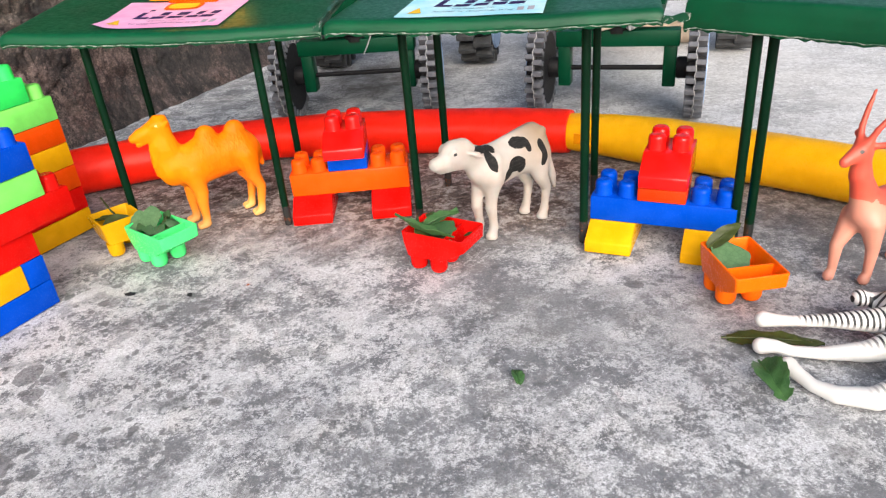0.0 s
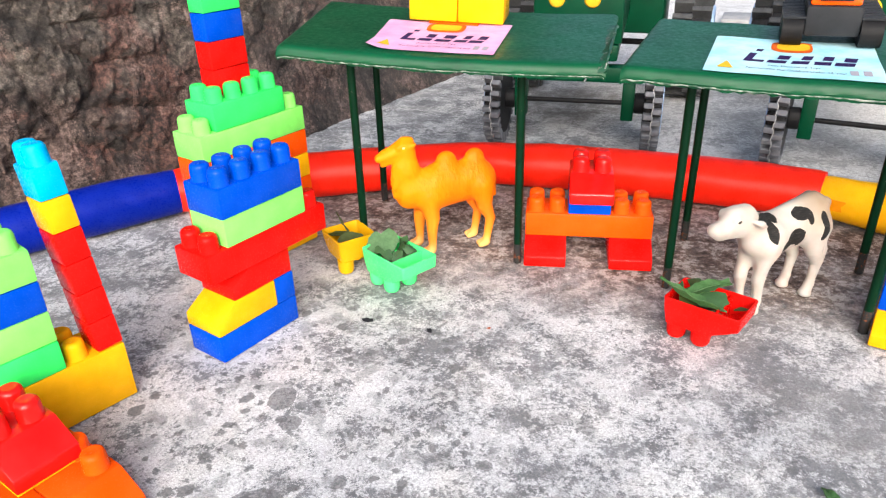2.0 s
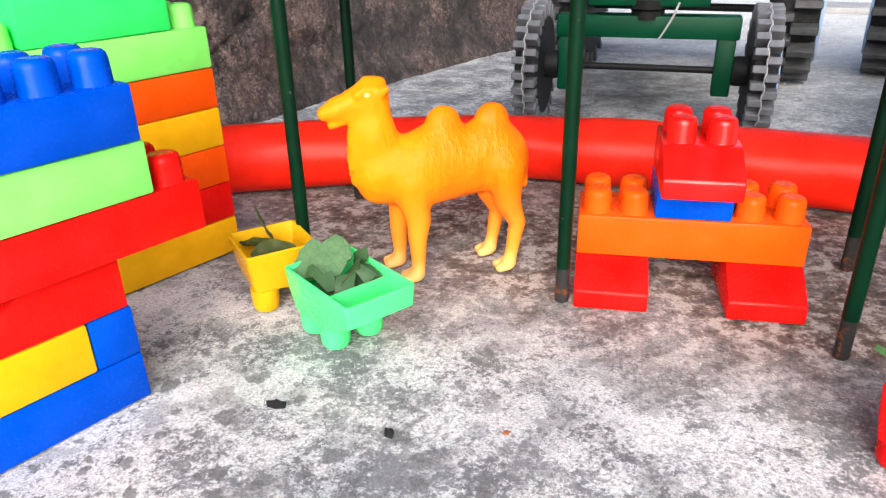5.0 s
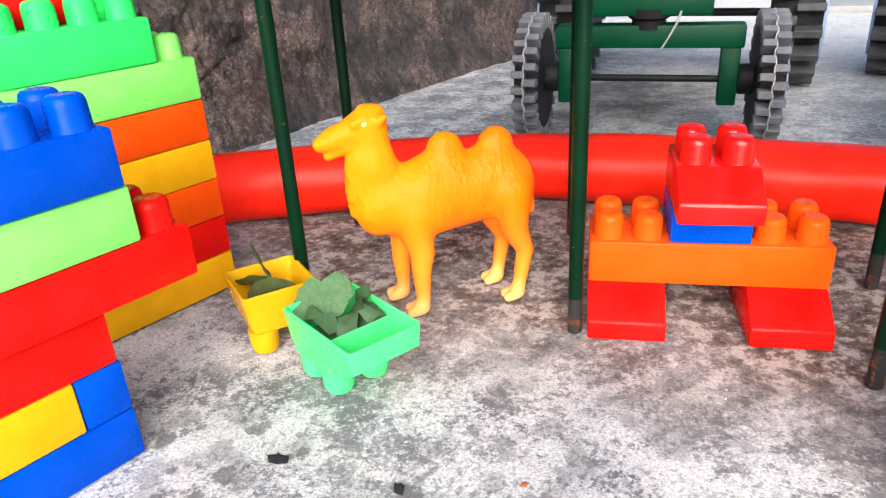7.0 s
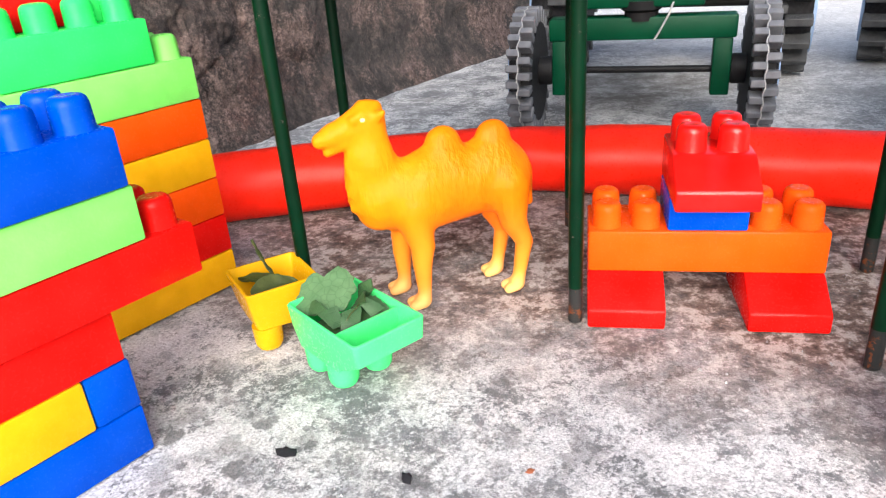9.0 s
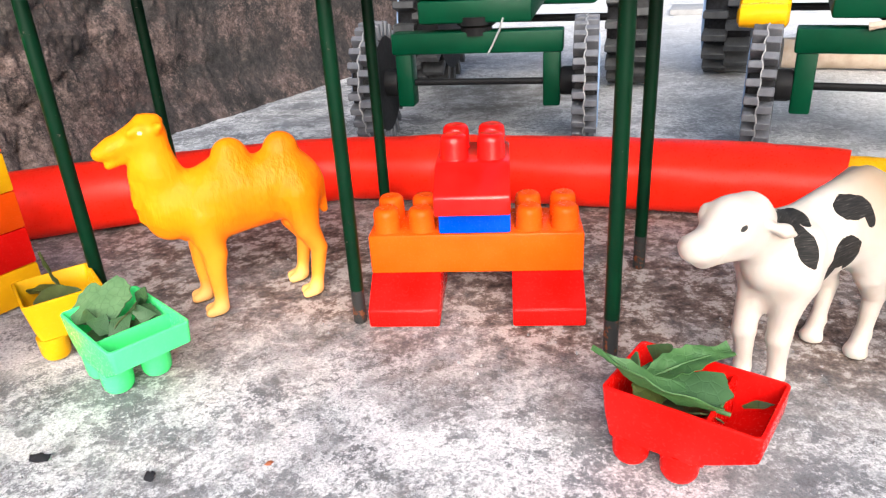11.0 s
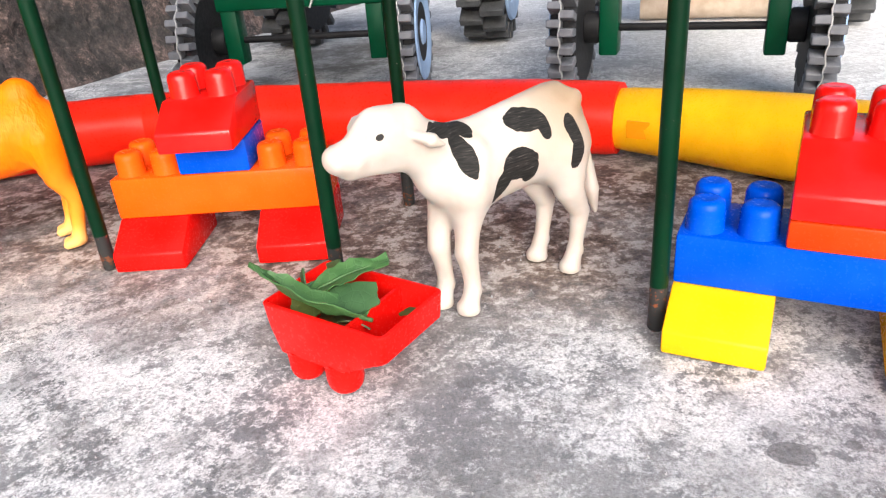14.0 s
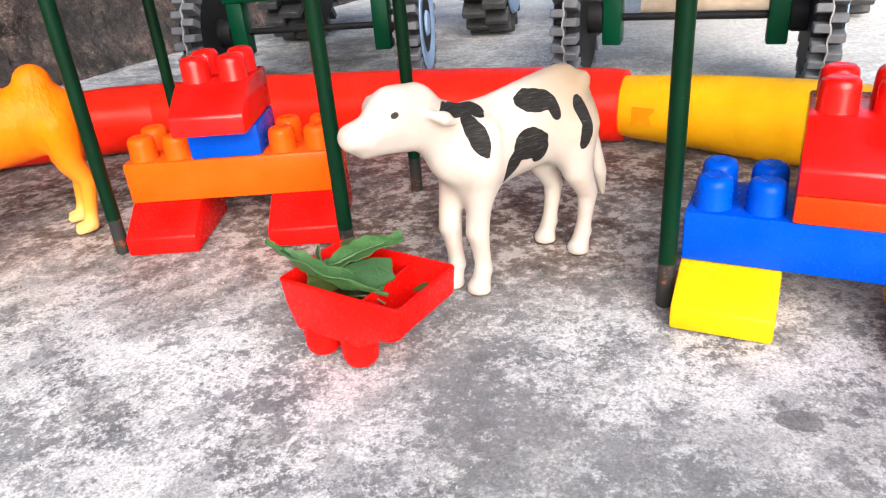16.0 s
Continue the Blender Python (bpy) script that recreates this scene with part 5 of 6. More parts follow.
def make_zebra():
    """Lies on its side with its feet towards the carts; x runs from the feet to the back."""
    L = []
    L.append(((0.072, 0.004, 0.0150), (0.070, -0.044, 0.0150), 0.0155, 0.0150, 1.0, 0))
    L.append(((0.078, 0.008, 0.0150), (0.106, 0.026, 0.0125), 0.0110, 0.0080, 1.0, 0))
    L.append(((0.106, 0.028, 0.0115), (0.096, 0.040, 0.0090), 0.0085, 0.0058, 1.0, 0.003))
    leg(L, (((0.0010, 0.0150, 0.0120), 0.0046), ((0.0060, 0.0135, 0.0118), 0.0036), ((0.0140, 0.0112, 0.0120), 0.0030), ((0.0320, 0.0060, 0.0138), 0.0037), ((0.0520, 0.0002, 0.0155), 0.0065), ((0.066, -0.002, 0.0155), 0.0100)))
    leg(L, (((-0.0060, 0.0000, 0.0056), 0.0046), ((0.0000, -0.0018, 0.0060), 0.0036), ((0.0080, -0.0056, 0.0046), 0.0030), ((0.0220, -0.0102, 0.0050), 0.0034), ((0.0420, -0.0155, 0.0080), 0.0056), ((0.060, -0.016, 0.0120), 0.0090)))
    leg(L, (((0.0002, -0.0180, 0.0054), 0.0046), ((0.0015, -0.0235, 0.0052), 0.0037), ((0.0050, -0.0340, 0.0046), 0.0033), ((0.0120, -0.0425, 0.0052), 0.0044), ((0.0260, -0.0500, 0.0075), 0.0056), ((0.0450, -0.0480, 0.0110), 0.0085), ((0.062, -0.044, 0.0140), 0.0120)))
    leg(L, (((0.0540, 0.0170, 0.0190), 0.0048), ((0.0600, 0.0158, 0.0185), 0.0038), ((0.0740, 0.0120, 0.0170), 0.0042), ((0.084, 0.004, 0.0150), 0.0080)))
    leg(L, (((0.082, -0.054, 0.0130), 0.0028), ((0.090, -0.070, 0.0060), 0.0024), ((0.094, -0.078, 0.0032), 0.0030)))
    me = figure_mesh("toy_zebra", L, (-0.016, -0.084, -0.001), (0.118, 0.048, 0.034), 0.00115, 0.005, zebra_skin())
    thing("toy_zebra", "toy zebra, white with black stripes, lying on its side", "toy animal", pose(0.250, 0.385, 0), mesh=me)


make_zebra()

# ---------------------------------------------------------------- green sheds on thin rods


def roof_plate(parent, fl, fr, depth, sag, lip, pitch, seed, flare=0.02, dip=0.0):
    """Bent sheet roof: a flat top that climbs to the back, rounded front corners and a turned-down lip with a torn edge."""
    a, b = Vector((*fl, 0)), Vector((*fr, 0))
    across = (b - a)
    width = across.length
    x = across.normalized()
    y = Vector((-x.y, x.x, 0))
    nx, ny = 60, 24
    t = 0.0022
    bm = bmesh.new()
    rng = random.Random(seed)

    def at(u, v, lift=0.0):
        """u 0..1 across, v 0..1 front to back; the front lip is the first tenth of v."""
        if v < 0.12:
            # a nearly upright lip that bends over a tight radius at the top
            yy = float(np.interp(v, (0, 0.05, 0.08, 0.10, 0.12), (0, 0.0010, 0.0020, 0.0031, 0.0048)))
            z = sag[0] + (sag[1] - sag[0]) * u + float(np.interp(v, (0, 0.05, 0.08, 0.10, 0.12), (0, lip * 0.55, lip - 0.0016, lip - 0.0006, lip)))
        else:
            f = (v - 0.12) / 0.88
            yy = 0.0048 + f * (depth - 0.0048)
            z = sag[0] + (sag[1] - sag[0]) * u + lip + pitch * f * depth 
        z -= dip * math.sin(math.pi * u)
        inset = flare * max(0, (yy / depth - 0.05)) * (1 - u if u < 0.5 else u) * (1 if u < 0.5 else 0.6)
        xx = u * width + (inset if u < 0.5 else -inset)
        edge = min(u, 1 - u) * width
        if edge < 0.004:
            z -= 0.0018 * (1 - edge / 0.004) ** 2
        p = a + x * xx + y * yy
        return Vector((p.x, p.y, z + lift + 0.0006 * noise.noise(Vector((xx * 40, yy * 40, seed)))))
    us = [0, 0.006, 0.014, 0.026] + [0.026 + (0.974 - 0.026) * i / nx for i in range(1, nx)] + [0.974, 0.986, 0.994, 1]
    vs = [i / ny for i in range(ny + 1)]
    vs = [0, 0.025, 0.05, 0.08, 0.10, 0.12] + [0.12 + 0.88 * i / 16 for i in range(1, 17)]
    top, low = [], []
    for v in vs:
        top.append([bm.verts.new(at(u, v)) for u in us])
        low.append([bm.verts.new(at(u, v, -t) + (y * t * 0.6 if v < 0.12 else Vector())) for u in us])
    for r in low[:1]:
        for q in r:
            q.co.z -= rng.uniform(0, 0.0016)
    m = len(us)
    for i in range(len(vs) - 1):
        for j in range(m - 1):
            bm.faces.new((top[i][j], top[i][j + 1], top[i + 1][j + 1], top[i + 1][j]))
            bm.faces.new((low[i][j], low[i + 1][j], low[i + 1][j + 1], low[i][j + 1]))
    rims = []
    for j in range(m - 1):
        rims.append(bm.faces.new((top[0][j], low[0][j], low[0][j + 1], top[0][j + 1])))
        bm.faces.new((top[-1][j], top[-1][j + 1], low[-1][j + 1], low[-1][j]))
    for i in range(len(vs) - 1):
        for j in (0, m - 1):
            bm.faces.new((top[i][j], top[i + 1][j], low[i + 1][j], low[i][j]))
    roof = part("roof", bm, PAINT, parent, "bent green sheet roof with a turned-down lip")
    # torn pale edging along the lip
    bm = bmesh.new()
    pts = [at(u, 0.0, -t * 0.5) + y * 0.0006 + Vector((0, 0, 0.0007 * noise.noise(Vector((u * 38, seed * 3.0, 1))) - 0.0004)) for u in np.linspace(0.004, 0.996, 150)]
    ph = rng.uniform(0, 9)
    tube(bm, pts, lambda f: 0.0003 + 0.0009 * abs(noise.noise(Vector((f * 45, ph, 0)))) ** 1.5, 6)
    part("torn_edge", bm, CARD_EDGE, roof, "ragged pale torn edge")
    return at


def rod(parent, x, y, top, lean=(0.0, 0.0), r=0.0031):
    """A painted rod with a bare dirty foot."""
    bm = bmesh.new()
    n = 12
    tx, ty, tz = x + lean[0], y + lean[1], top
    tube(bm, [(x + (tx - x) * f, y + (ty - y) * f, tz * f) for f in [0.105 + 0.895 * i / n for i in range(n + 1)]], lambda f: r * (1 + 0.03 * noise.noise(Vector((f * 9, x * 50, y * 50)))), 12)
    ob = part("post", bm, ROD, parent)
    bm = bmesh.new()
    tube(bm, [(x + (tx - x) * f, y + (ty - y) * f, tz * f) for f in (0.0, 0.004, 0.05, 0.105)], lambda f: r * (0.98 if f > 0.02 else 0.8), 12)
    part("bare_foot", bm, ROD_FOOT, ob, "bare blackened rod end")


FLAP = painted_metal("scuffed_green_enamel", (0.012, 0.075, 0.038), 0.56, ((0.10, 0.10, 0.09), (0.35, 0.36, 0.34)))
PINK = material("pink_paper", 0.6)[0]
AQUA = material("pale_blue_paper", 0.6)[0]
for paper, a, b_ in ((PINK, (0.62, 0.27, 0.48), (0.68, 0.36, 0.56)), (AQUA, (0.27, 0.57, 0.68), (0.45, 0.67, 0.72))):
    t_ = paper.node_tree
    t_.links.new(ramp(t_, noise_tex(t_, coords(t_), 70, 3), ((0.35, a), (0.65, b_))), t_.nodes["Principled BSDF"].inputs["Base Color"])
INK = plastic("dark_violet_ink", (0.03, 0.016, 0.09), 0.6)
INK_PALE = plastic("pale_grey_ink", (0.42, 0.40, 0.46), 0.6)
INK_RED = plastic("orange_red_ink", (0.72, 0.12, 0.01), 0.6)
INK_YELLOW = plastic("golden_ink", (0.85, 0.50, 0.02), 0.6)


def printed(words):
    """Flat lettering in the built-in font, one unit tall, as a mesh."""
    curve = bpy.data.curves.new("print", "FONT")
    curve.body = words
    curve.resolution_u = 2
    ob = new("print", curve)
    me = bpy.data.meshes.new_from_object(ob.evaluated_get(bpy.context.evaluated_depsgraph_get()))
    bpy.data.objects.remove(ob)
    me.materials.append(INK) if not me.materials else None
    me.materials[0] = INK
    return me


def paper_label(parent, place, u0, u1, v0, v1, paper, depth_lift=0.0008, lift_corner=0.0):
    """Printed paper stuck on the roof: a round-cornered emblem over a wide word mark and lines of small print, as plain shapes."""
    def surface(u, v, lift):
        p = place(u, v)
        return p + Vector((0, 0, depth_lift + lift + lift_corner * max(0, 0.12 - (u - u0) / (u1 - u0)) * max(0, 0.3 - (v - v0) / (v1 - v0)) * 40))

    def sheet(bm, ua, ub, va, vb, lift, nu=10, nv=6, warp=None):
        rows = []
        for j in range(nv + 1):
            row = []
            for i in range(nu + 1):
                fu, fv = ua + (ub - ua) * i / nu, va + (vb - va) * j / nv
                if warp:
                    fu, fv = warp(fu, fv)
                row.append(bm.verts.new(surface(u0 + (u1 - u0) * fu, v0 + (v1 - v0) * fv, lift)))
            rows.append(row)
        for p, q in zip(rows, rows[1:]):
            for i in range(nu):
                bm.faces.new((p[i], p[i + 1], q[i + 1], q[i]))
    bm = bmesh.new()
    sheet(bm, 0, 1, 0, 1, 0.0)
    lab = part("paper_label", bm, paper, parent, "printed paper label stuck on the roof")
    bm = bmesh.new()
    for w, h, mat, nm, lift in ((0.27, 0.30, INK_RED, "emblem_rim", 0.0003), (0.20, 0.20, INK_YELLOW, "emblem", 0.0006)):
        bm = bmesh.new()
        c = bm.verts.new(surface(u0 + (u1 - u0) * 0.5, v0 + (v1 - v0) * 0.78, lift))
        ring = []
        for k in range(28):
            ang = 2 * math.pi * k / 28
            ex = lambda q: math.copysign(abs(q) ** 0.6, q)
            ring.append(bm.verts.new(surface(u0 + (u1 - u0) * (0.5 + w / 2 * ex(math.cos(ang))), v0 + (v1 - v0) * (0.78 + h / 2 * ex(math.sin(ang))), lift)))
        for k in range(28):
            bm.faces.new((c, ring[k], ring[(k + 1) % 28]))
        part(nm, bm, mat, lab)
    # word mark: five heavy slanted strokes, the first with a foot and a loose tip
    for k, (xa, xb) in enumerate(((0.21, 0.33), (0.35, 0.46), (0.49, 0.59), (0.62, 0.72), (0.74, 0.85))):
        bm = bmesh.new()

        def slant(u, v):
            return u + 0.16 * (v - 0.32), v
        if k == 0:
            sheet(bm, xa, xa + 0.045, 0.32, 0.54, 0.0003, 2, 3, slant)
            sheet(bm, xa + 0.045, xb, 0.32, 0.38, 0.0003, 3, 2, slant)
            sheet(bm, xa + 0.02, xa + 0.06, 0.60, 0.67, 0.0003, 2, 2, slant)
        else:
            sheet(bm, xa, xb, 0.32, 0.40, 0.0003, 3, 2, slant)
            sheet(bm, xa + 0.04, xb, 0.43, 0.54, 0.0003, 3, 2, slant)
        part("word_mark", bm, INK, lab)
    for xc in (0.84, 0.91):
        bm = bmesh.new()
        sheet(bm, xc - 0.022, xc + 0.022, 0.11, 0.22, 0.0003, 2, 2)
        part("small_stamp", bm, INK_PALE, lab, "pale grey round stamp")
    for words, ua, ub, va, tall in (("Only Decorative Toys", 0.36, 0.66, 0.215, 0.055), ("Not Suitable For Children Under 14 Year", 0.24, 0.80, 0.115, 0.06)):
        me = printed(words)
        hi = max(q.co.x for q in me.vertices)
        for q in me.vertices:
            q.co = surface(u0 + (u1 - u0) * (ua + (ub - ua) * q.co.x / hi), v0 + (v1 - v0) * (va + tall * q.co.y), 0.0004)
        part("small_print", me, INK, lab)
    bm = bmesh.new()
    tri = [bm.verts.new(surface(u0 + (u1 - u0) * p, v0 + (v1 - v0) * q, 0.0004)) for p, q in ((0.07, 0.10), (0.17, 0.10), (0.12, 0.28))]
    bm.faces.new(tri)
    part("warning_mark", bm, INK_YELLOW, lab)


def under_roof(place, x, y, guess):
    """Height of a roof's underside over a point of the plan."""
    spots_ = [place(i / 40, 0.12 + 0.88 * j / 30) for i in range(41) for j in range(31)]
    near = min(spots_, key=lambda p: (p.x - x) ** 2 + (p.y - y) ** 2)
    return near.z - 0.0016 if math.hypot(near.x - x, near.y - y) < 0.008 else guess


def make_sheds():
    g = thing("toy_shed", "green sheet shed on four thin rods, pink label on roof", "toy shed", group="row of green sheds")
    place = roof_plate(g, (-0.214, 0.590), (0.009, 0.574), 0.138, (0.1622, 0.1532), 0.0062, 0.067, 3, -0.012, 0.0027)
    for x, y, top in ((-0.166, 0.606, 0.170), (-0.045, 0.604, 0.164), (-0.175, 0.716, 0.178), (-0.048, 0.708, 0.171)):
        rod(g, x, y, under_roof(place, x, y, top))
    paper_label(g, place, 0.275, 0.668, 0.180, 0.705, PINK, lift_corner=0.002)
    bm = bmesh.new()
    rng = random.Random(4)
    rows = []
    for i in range(15):
        f = i / 14
        p = place(0.992, 0.02 + 0.75 * f)
        hgt = 0.0034 * math.sin(math.pi * min(1, 0.12 + f * 0.85)) ** 0.7
        lean = 0.0015 + 0.0015 * f
        rows.append([bm.verts.new(p + Vector((dx + rng.uniform(-0.0006, 0.0006), rng.uniform(-0.0006, 0.0006), dz + rng.uniform(-0.0008, 0.0008)))) for dx, dz in
                     ((-0.0035, 0.0006), (lean * 0.4, hgt * 0.5), (lean, hgt), (lean + 0.0012, hgt - 0.0004), (lean * 0.4 + 0.0022, hgt * 0.4), (0.0015, -0.0006))])
    for a, b in zip(rows, rows[1:]):
        for q in range(6):
            bm.faces.new((a[q], a[(q + 1) % 6], b[(q + 1) % 6], b[q]))
    bm.faces.new(rows[0])
    bm.faces.new(rows[-1][::-1])
    part("bent_flap", bm, FLAP, g, "scuffed grey-green edge bent slightly upwards")
    out = [place]
    g = thing("toy_shed", "green sheet shed on four thin rods, pale blue label on roof", "toy shed", group="row of green sheds")
    place = roof_plate(g, (0.015, 0.546), (0.2155, 0.4935), 0.128, (0.1590, 0.1585), 0.0063, 0.055, 5, 0.004, 0.0020)
    for x, y, top in ((0.063, 0.576, 0.164), (0.1797, 0.5298, 0.162), (0.088, 0.656, 0.172), (0.2056, 0.611, 0.170)):
        rod(g, x, y, under_roof(place, x, y, top))
    paper_label(g, place, 0.218, 0.668, 0.128, 0.70, AQUA)
    bm = bmesh.new()
    corner = place(1.0, 0.0)
    edge = [(0.0, 0.0), (0.004, -0.0012), (0.008, 0.0006), (0.012, -0.0008), (0.0155, 0.0008), (0.0160, 0.0042), (0.011, 0.0050), (0.005, 0.0036), (0.0, 0.0046)]
    front = [bm.verts.new(corner + Vector((a - 0.001, -0.0004 * k, b))) for k, (a, b) in enumerate(edge)]
    rear = [bm.verts.new(q.co + Vector((0.0004, 0.0016, 0))) for q in front]
    bm.faces.new(front)
    bm.faces.new(rear[::-1])
    for k in range(len(edge)):
        bm.faces.new((front[k], rear[k], rear[(k + 1) % len(edge)], front[(k + 1) % len(edge)]))
    part("torn_tab", bm, FLAP, g, "frayed grey-green tab at the corner")
    out.append(place)
    g = thing("toy_shed", "green sheet shed on four thin rods, bare roof", "toy shed", group="row of green sheds")
    place = roof_plate(g, (0.233, 0.510), (0.375, 0.366), 0.092, (0.151, 0.148), 0.0160, 0.02, 8, -0.024)
    for x, y, top in ((0.2705, 0.4915, 0.165), (0.2866, 0.504, 0.167), (0.352, 0.410, 0.164), (0.402, 0.455, 0.171)):
        rod(g, x, y, under_roof(place, x, y, top))
    out.append(place)
    return out


ROOFS = make_sheds()


def roof_pose(place, u, v, turn=0.0, lift=0.0012):
    """A pose that rests on a roof at u, v, square to its front edge."""
    p = place(u, v)
    along = place(min(1, u + 0.1), v) - place(max(0, u - 0.1), v)
    back = place(u, min(1, v + 0.1)) - place(u, max(0.15, v - 0.1))
    x = along.normalized()
    z = x.cross(back).normalized()
    y = z.cross(x)
    m = Matrix((x, y, z)).transposed().to_4x4()
    return Matrix.Translation(p + z * lift) @ m @ pose(0, 0, 0, 0, 0, turn)


def make_roof_things():
    g = thing("toy_brick_pair", "two yellow toy bricks on an orange one on the roof", "toy bricks", roof_pose(ROOFS[0], 0.345, 0.67))
    brick(g, YELLOW, 0, 0, 0.0015, 2.35, 2, cells(0, 2, 0, 2), h=0.023)
    brick(g, YELLOW, 2.38, 0, 0.0015, 2.2, 2, cells(0, 2, 0, 2), h=0.023)
    brick(g, ORANGE, 1.0, -0.12, 0, 2.4, 1.6, h=0.0015)
    m = roof_pose(ROOFS[1], 0.545, 0.66)
    g = thing("toy_loader", "toy track loader, orange and black, parked on the roof", "toy vehicle", m)
    for s in (-1, 1):
        bm = bmesh.new()
        prism(bm, [(y, z) for y, z in rounded(-0.012, 0.052, 0.0, 0.017, 0.008, 6)], "x", s * 0.0215 - 0.006, s * 0.0215 + 0.006)
        tr = part("track", bm, BLACK, g)
        for k in range(12):
            bm = bmesh.new()
            box(bm, s * 0.0215 - 0.0064, s * 0.0215 + 0.0064, -0.008 + k * 0.005, -0.0055 + k * 0.005, 0.0164, 0.0178)
            part("track_pad", bm, DARK_GREY, tr)
    bm = bmesh.new()
    box(bm, -0.0155, 0.0155, -0.008, 0.048, 0.006, 0.024)
    soften(bm, 0.002)
    part("chassis", bm, DARK_GREY, g)
    bm = bmesh.new()
    prism(bm, ((-0.006, 0.024), (0.046, 0.024), (0.046, 0.040), (0.012, 0.044), (-0.002, 0.036)), "x", -0.014, 0.014)
    soften(bm, 0.0015)
    body = part("body", bm, ORANGE, g)
    bm = bmesh.new()
    box(bm, -0.009, 0.009, -0.0065, -0.0035, 0.027, 0.034)
    part("radiator", bm, BLACK, body)


make_roof_things()

# ---------------------------------------------------------------- green toy tractors behind the hoop


RIM = plastic("pale_blue_grey_rim", (0.36, 0.50, 0.74), 0.45)


def wheel_meshes(R, w, lugs, tread):
    """Tyre carcass, lug, rim and seam of a treaded toy wheel, about the x axis."""
    m = pose(0, 0, 0, 0, 90, 0)
    bm = bmesh.new()
    turned(bm, ((R * 0.56, -w / 2), (R * 0.76, -w / 2 * 1.02), (R * 0.80, -w * 0.40), (R * 0.81, 0), (R * 0.80, w * 0.40), (R * 0.76, w / 2 * 1.02), (R * 0.56, w / 2)), 40, m)
    tyre = done(bm, "tyre", RUBBER)
    bm = bmesh.new()
    box(bm, -w * 0.02, w * 0.52, -R * 0.054, R * 0.054, R * 0.76, R * 1.0)
    soften(bm, R * 0.012, 1)
    lug = done(bm, "tread_lug", tread)
    bm = bmesh.new()
    turned(bm, ((R * 0.57, -w * 0.10), (R * 0.60, w * 0.30), (R * 0.73, w * 0.52), (R * 0.71, w * 0.58), (R * 0.46, w * 0.53), (R * 0.42, w * 0.46), (R * 0.20, w * 0.48), (R * 0.17, w * 0.60)), 36, m)
    rim = done(bm, "rim", RIM)
    bm = bmesh.new()
    turned(bm, ((R * 0.20, -w * 0.50), (R * 0.22, -w * 0.34), (R * 0.48, -w * 0.30), (R * 0.57, -w * 0.44), (R * 0.57, -w * 0.1)), 28, m)
    inner = done(bm, "wheel_disc", BLACK)
    bm = bmesh.new()
    n = 104
    rings = []
    for i in range(n):
        a = 2 * math.pi * i / n
        rr = R * (0.985 + 0.014 * noise.noise(Vector((i * 0.7, R * 90, 1))))
        off = w * 0.03 * (1 if i % 4 < 2 else -1) + w * 0.05 * noise.noise(Vector((i * 0.45, 4, R * 50)))
        rings.append([bm.verts.new((dx + off, math.cos(a) * (rr + dz), math.sin(a) * (rr + dz))) for dx, dz in ((-0.0004, -0.001), (0.0004, -0.001), (0.0004, 0.0008), (-0.0004, 0.0008))])
    for i in range(n):
        p, q = rings[i], rings[(i + 1) % n]
        for k in range(4):
            bm.faces.new((p[k], p[(k + 1) % 4], q[(k + 1) % 4], q[k]))
    seam = done(bm, "seam", WIRE_WHITE)
    return tyre, lug, rim, seam, inner


FRONT_WHEEL = wheel_meshes(0.049, 0.0172, 20, LUG)
REAR_WHEEL = wheel_meshes(0.068, 0.044, 20, LUG_DARK)


def wheel(parent, kit, x, y, z, lugs, seam=True, frame_=Matrix()):
    tyre, lug, rim, line, inner = kit
    w = part("wheel", tyre, RUBBER, parent, "black rubber wheel with chunky grey tread", frame_ @ pose(x, y, z))
    for k in range(lugs):
        for s in (0, 1):
            part("tread_lug", lug, LUG, w, at=pose(0, 0, 0, 360 * (k + 0.5 * s) / lugs, 0, 0) @ pose(0, 0, 0, 0, 0, 180 * s))
    turn = pose(0, 0, 0, 0, 0, 0 if x > 0 else 180)
    part("rim", rim, RIM, w, "pale blue-grey rim", turn)
    part("wheel_disc", inner, BLACK, w, at=turn)
    if seam:
        part("seam", line, WIRE_WHITE, w, "pale moulding seam")


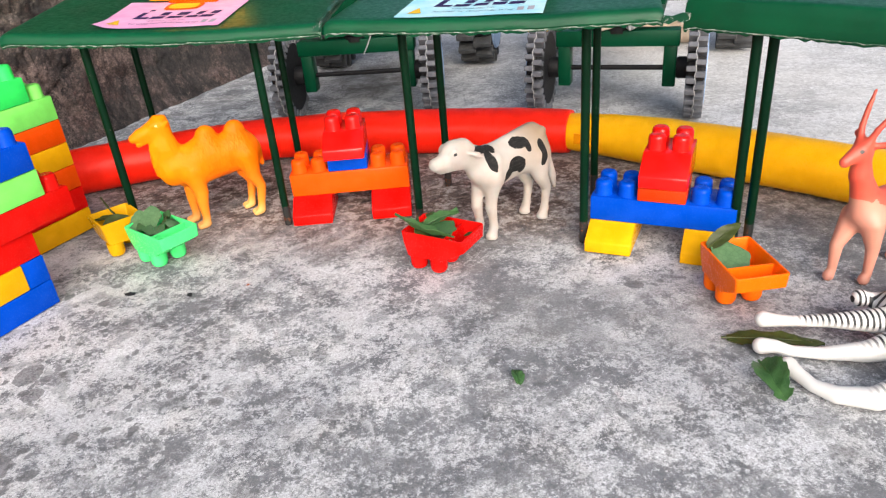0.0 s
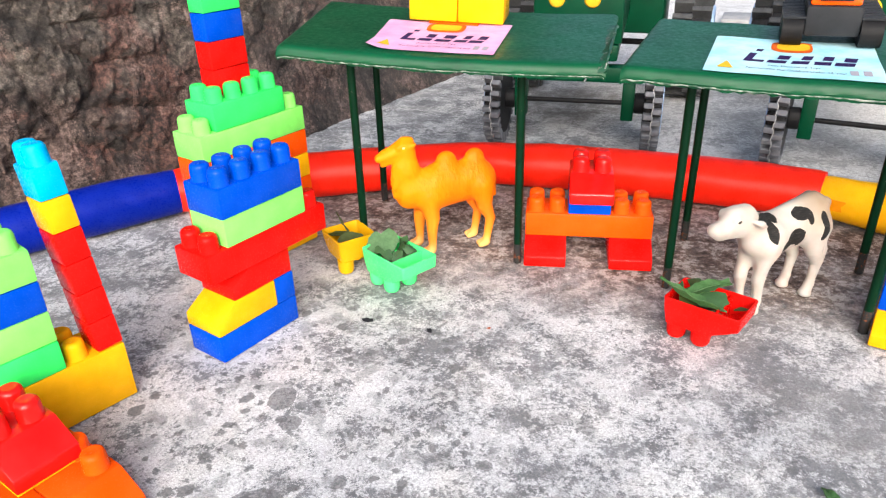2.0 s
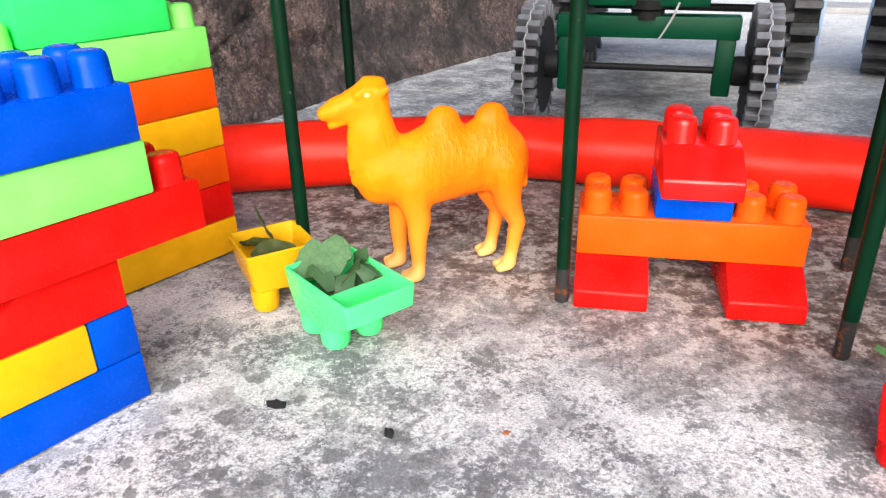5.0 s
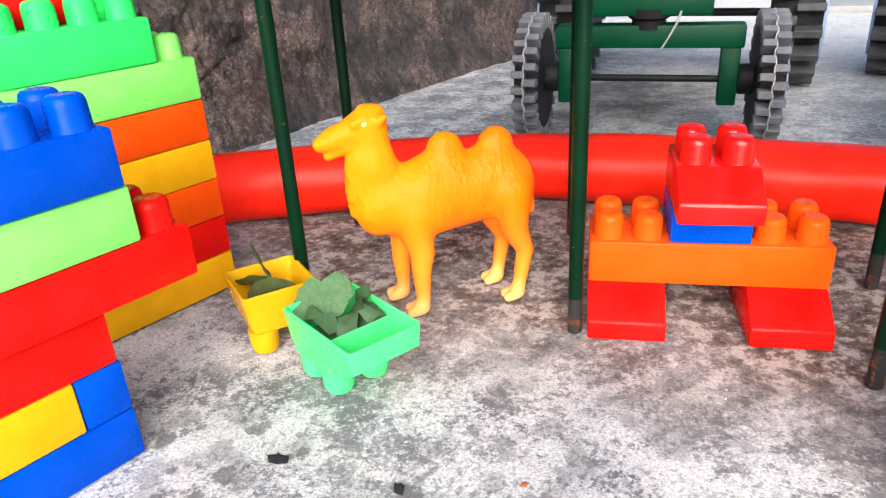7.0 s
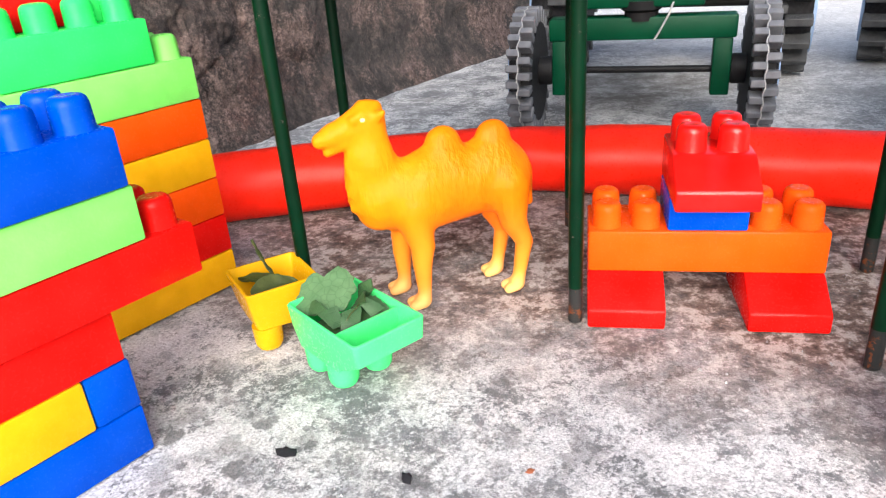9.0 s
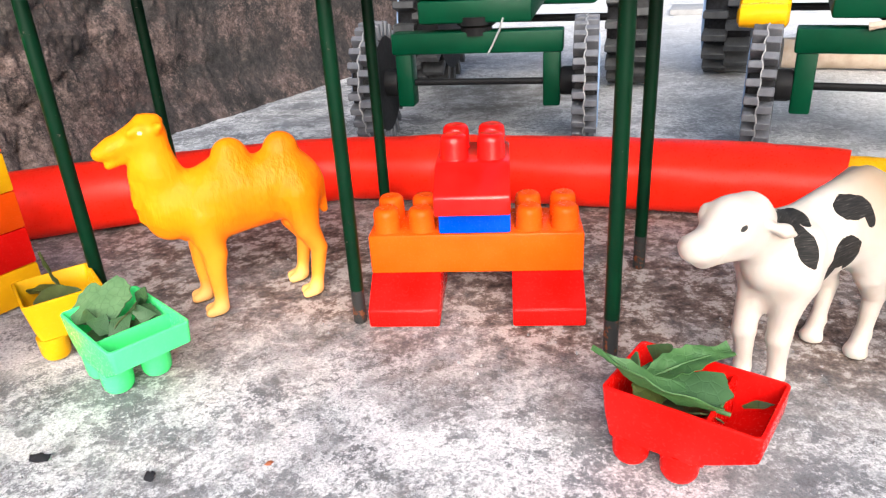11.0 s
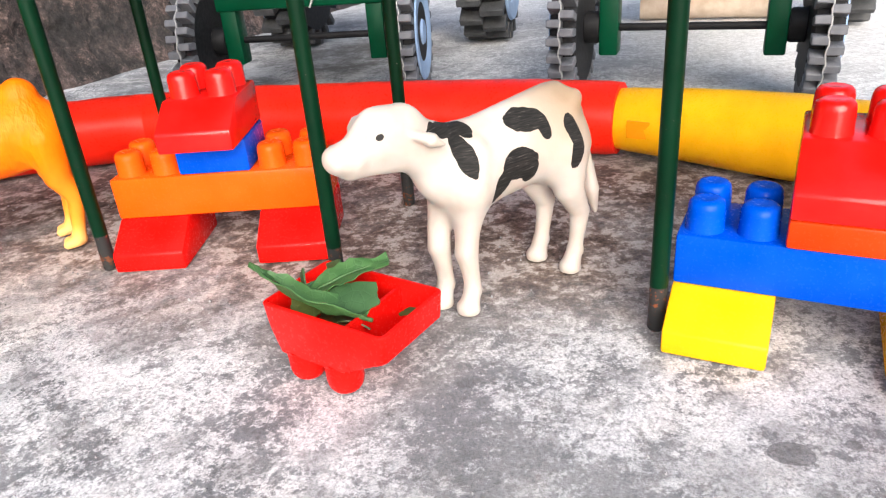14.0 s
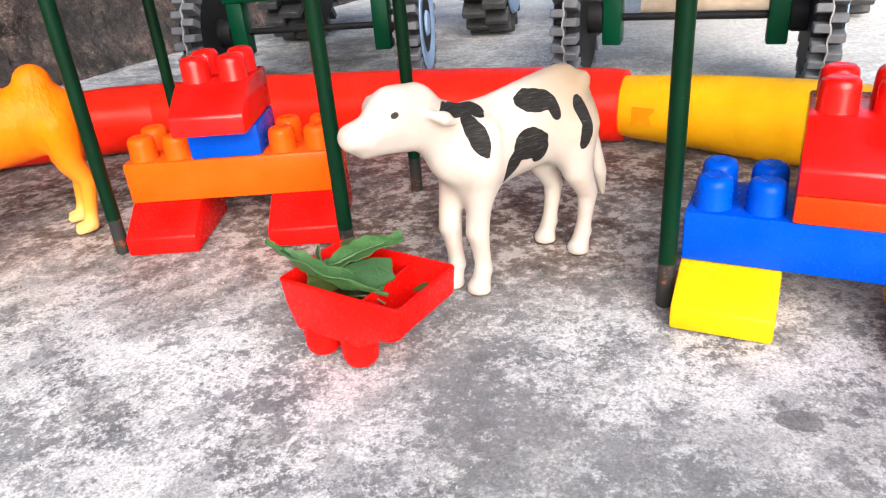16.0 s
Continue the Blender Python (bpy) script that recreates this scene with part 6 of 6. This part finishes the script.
def make_tractor(at, label, track=0.166, rear=pose(0, 0.262, 0), rear_half=0.125):
    """Seen from its nose: front axle yoke with two wheels, narrow bonnet with lamps, and large rear wheels behind."""
    g = thing("toy_tractor", label, "toy tractor", at, group="green toy tractors")
    half = track / 2
    wheel(g, FRONT_WHEEL, -half, 0, 0.049, 26)
    wheel(g, FRONT_WHEEL, half, 0, 0.049, 26)
    bm = bmesh.new()
    tube(bm, [(-half, 0, 0.050), (0, 0, 0.050), (half, 0, 0.050)], 0.0026, 10)
    part("axle", bm, BLACK, g)
    bm = bmesh.new()
    box(bm, -half + 0.017, half - 0.017, -0.010, 0.010, 0.073, 0.089)
    soften(bm, 0.0015)
    part("axle_beam", bm, TRACTOR_PAINT, g)
    for s in (-1, 1):
        bm = bmesh.new()
        box(bm, s * (half - 0.0255) - 0.0065, s * (half - 0.0255) + 0.0065, -0.0085, 0.0085, 0.032, 0.0735)
        soften(bm, 0.0015)
        part("axle_upright", bm, TRACTOR_PAINT, g)
        bm = bmesh.new()
        turned(bm, ((0.010, 0), (0.011, 0.002), (0.011, 0.010), (0.009, 0.012)), 16, pose(s * (half - 0.019), 0, 0.050, 0, 90 * s, 0))
        part("hub", bm, BLACK, g)
    bm = bmesh.new()
    turned(bm, ((0.012, 0.086), (0.012, 0.092), (0.015, 0.094), (0.015, 0.1)), 16)
    part("pivot", bm, BLACK, g)
    bm = bmesh.new()
    box(bm, -0.043, 0.043, -0.012, 0.20, 0.0955, 0.112)
    soften(bm, 0.002)
    part("chassis", bm, TRACTOR_PAINT, g)
    bm = bmesh.new()
    prism(bm, ((-0.010, 0.1125), (0.20, 0.1125), (0.20, 0.205), (0.02, 0.195), (-0.010, 0.186)), "x", -0.046, 0.046)
    soften(bm, 0.003)
    bonnet = part("bonnet", bm, TRACTOR_PAINT, g)
    for s in (-1, 1):
        bm = bmesh.new()
        turned(bm, ((0.0078, 0), (0.0085, 0.001), (0.007, 0.003), (0.003, 0.004)), 18, pose(s * 0.018 - 0.004, -0.0098, 0.157, 90, 0, 0))
        part("headlamp", bm, INK_YELLOW, bonnet, "yellow round headlamp")
    bm = bmesh.new()
    box(bm, -0.075, 0.075, -0.037, 0.038, 0.085, 0.20)
    soften(bm, 0.004)
    part("rear_body", bm, TRACTOR_PAINT, g, at=rear)
    bm = bmesh.new()
    tube(bm, [(-rear_half, 0, 0.068), (rear_half, 0, 0.068)], 0.004, 10)
    part("rear_axle", bm, BLACK, g, at=rear)
    for s in (-1, 1):
        wheel(g, REAR_WHEEL, s * rear_half, 0, 0.068, 18, seam=False, frame_=rear)
    return g


tractor_one = make_tractor(pose(0.001, 0.890, 0, 0, 0, -7), "green toy tractor with black treaded wheels behind the hoop", rear=pose(0.018, 0.247, 0, 0, 0, -6.2), rear_half=0.110)
tractor_two = make_tractor(pose(0.2745, 0.8135, 0, 0, 0, -20.5), "green toy tractor with yellow lamps behind the hoop", track=0.157, rear=pose(0.001, 0.307, 0))
bm = bmesh.new()
tube(bm, [(0.022, -0.0125, 0.099), (0.019, -0.0135, 0.090), (0.014, -0.0140, 0.080), (0.010, -0.0135, 0.073)], 0.0008, 6)
part("wire", bm, WIRE_WHITE, tractor_one, "loose end of pale wire")
bm = bmesh.new()
for k in range(5):
    a = radians(48 + 17 * k)
    turned(bm, ((0.004, -0.016), (0.0075, -0.014), (0.0085, 0.0), (0.0075, 0.014), (0.004, 0.016)), 12, pose(-0.083, 0.056 * math.cos(a) + 0.012, 0.049 + 0.054 * math.sin(a), 0, 90, 0))
part("mudguard", bm, YELLOW, tractor_two, "lumpy yellow plastic mudguard")

# ---------------------------------------------------------------- odds and ends further back


def bark():
    m, t, b = material("pale_peeled_wood", 0.8)
    v = coords(t)
    t.links.new(ramp(t, noise_tex(t, v, 60, 5), ((0.3, (0.34, 0.26, 0.19)), (0.7, (0.50, 0.42, 0.34)))), b.inputs["Base Color"])
    bump(t, b, noise_tex(t, v, 160, 4), 0.3, 0.001)
    return m


PEELED = bark()
bm = bmesh.new()
tube(bm, [(-0.07 + 0.014 * i, 0.001 * math.sin(i), 0.0165) for i in range(11)], lambda f: 0.0165 * (0.97 + 0.03 * math.sin(f * 9)), 18)
soft = done(bm, "log", PEELED)
thing("wooden_log", "pale peeled wooden log lying on the concrete", "log", pose(0.392, 1.130, 0, 0, 0, -19), mesh=soft)
bm = bmesh.new()
box(bm, -0.09, 0.09, -0.045, 0.045, 0.0, 0.010)
soften(bm, 0.0015)
thing("board", "whitish board lying on the concrete behind the tractors", "board", pose(0.41, 1.68, 0, 0, 0, -14), mesh=done(bm, "board", WIRE_WHITE))
bm = bmesh.new()
tube(bm, [(-0.021, -0.011, 0.0905), (-0.006, -0.0115, 0.0935), (0.009, -0.012, 0.0985)], lambda f: 0.0024 * (1.1 - 0.4 * f), 8)
part("stick", bm, PEELED, tractor_two, "pale broken stick wedged on the axle beam")
bm = bmesh.new()
bmesh.ops.create_icosphere(bm, subdivisions=3, radius=0.0062)
for v in bm.verts:
    v.co = Vector((0.014, -0.013, 0.0965)) + v.co * (1 + 0.45 * noise.noise(v.co * 420))
part("rag", bm, WIRE_WHITE, tractor_two, "scrap of crumpled white rag")
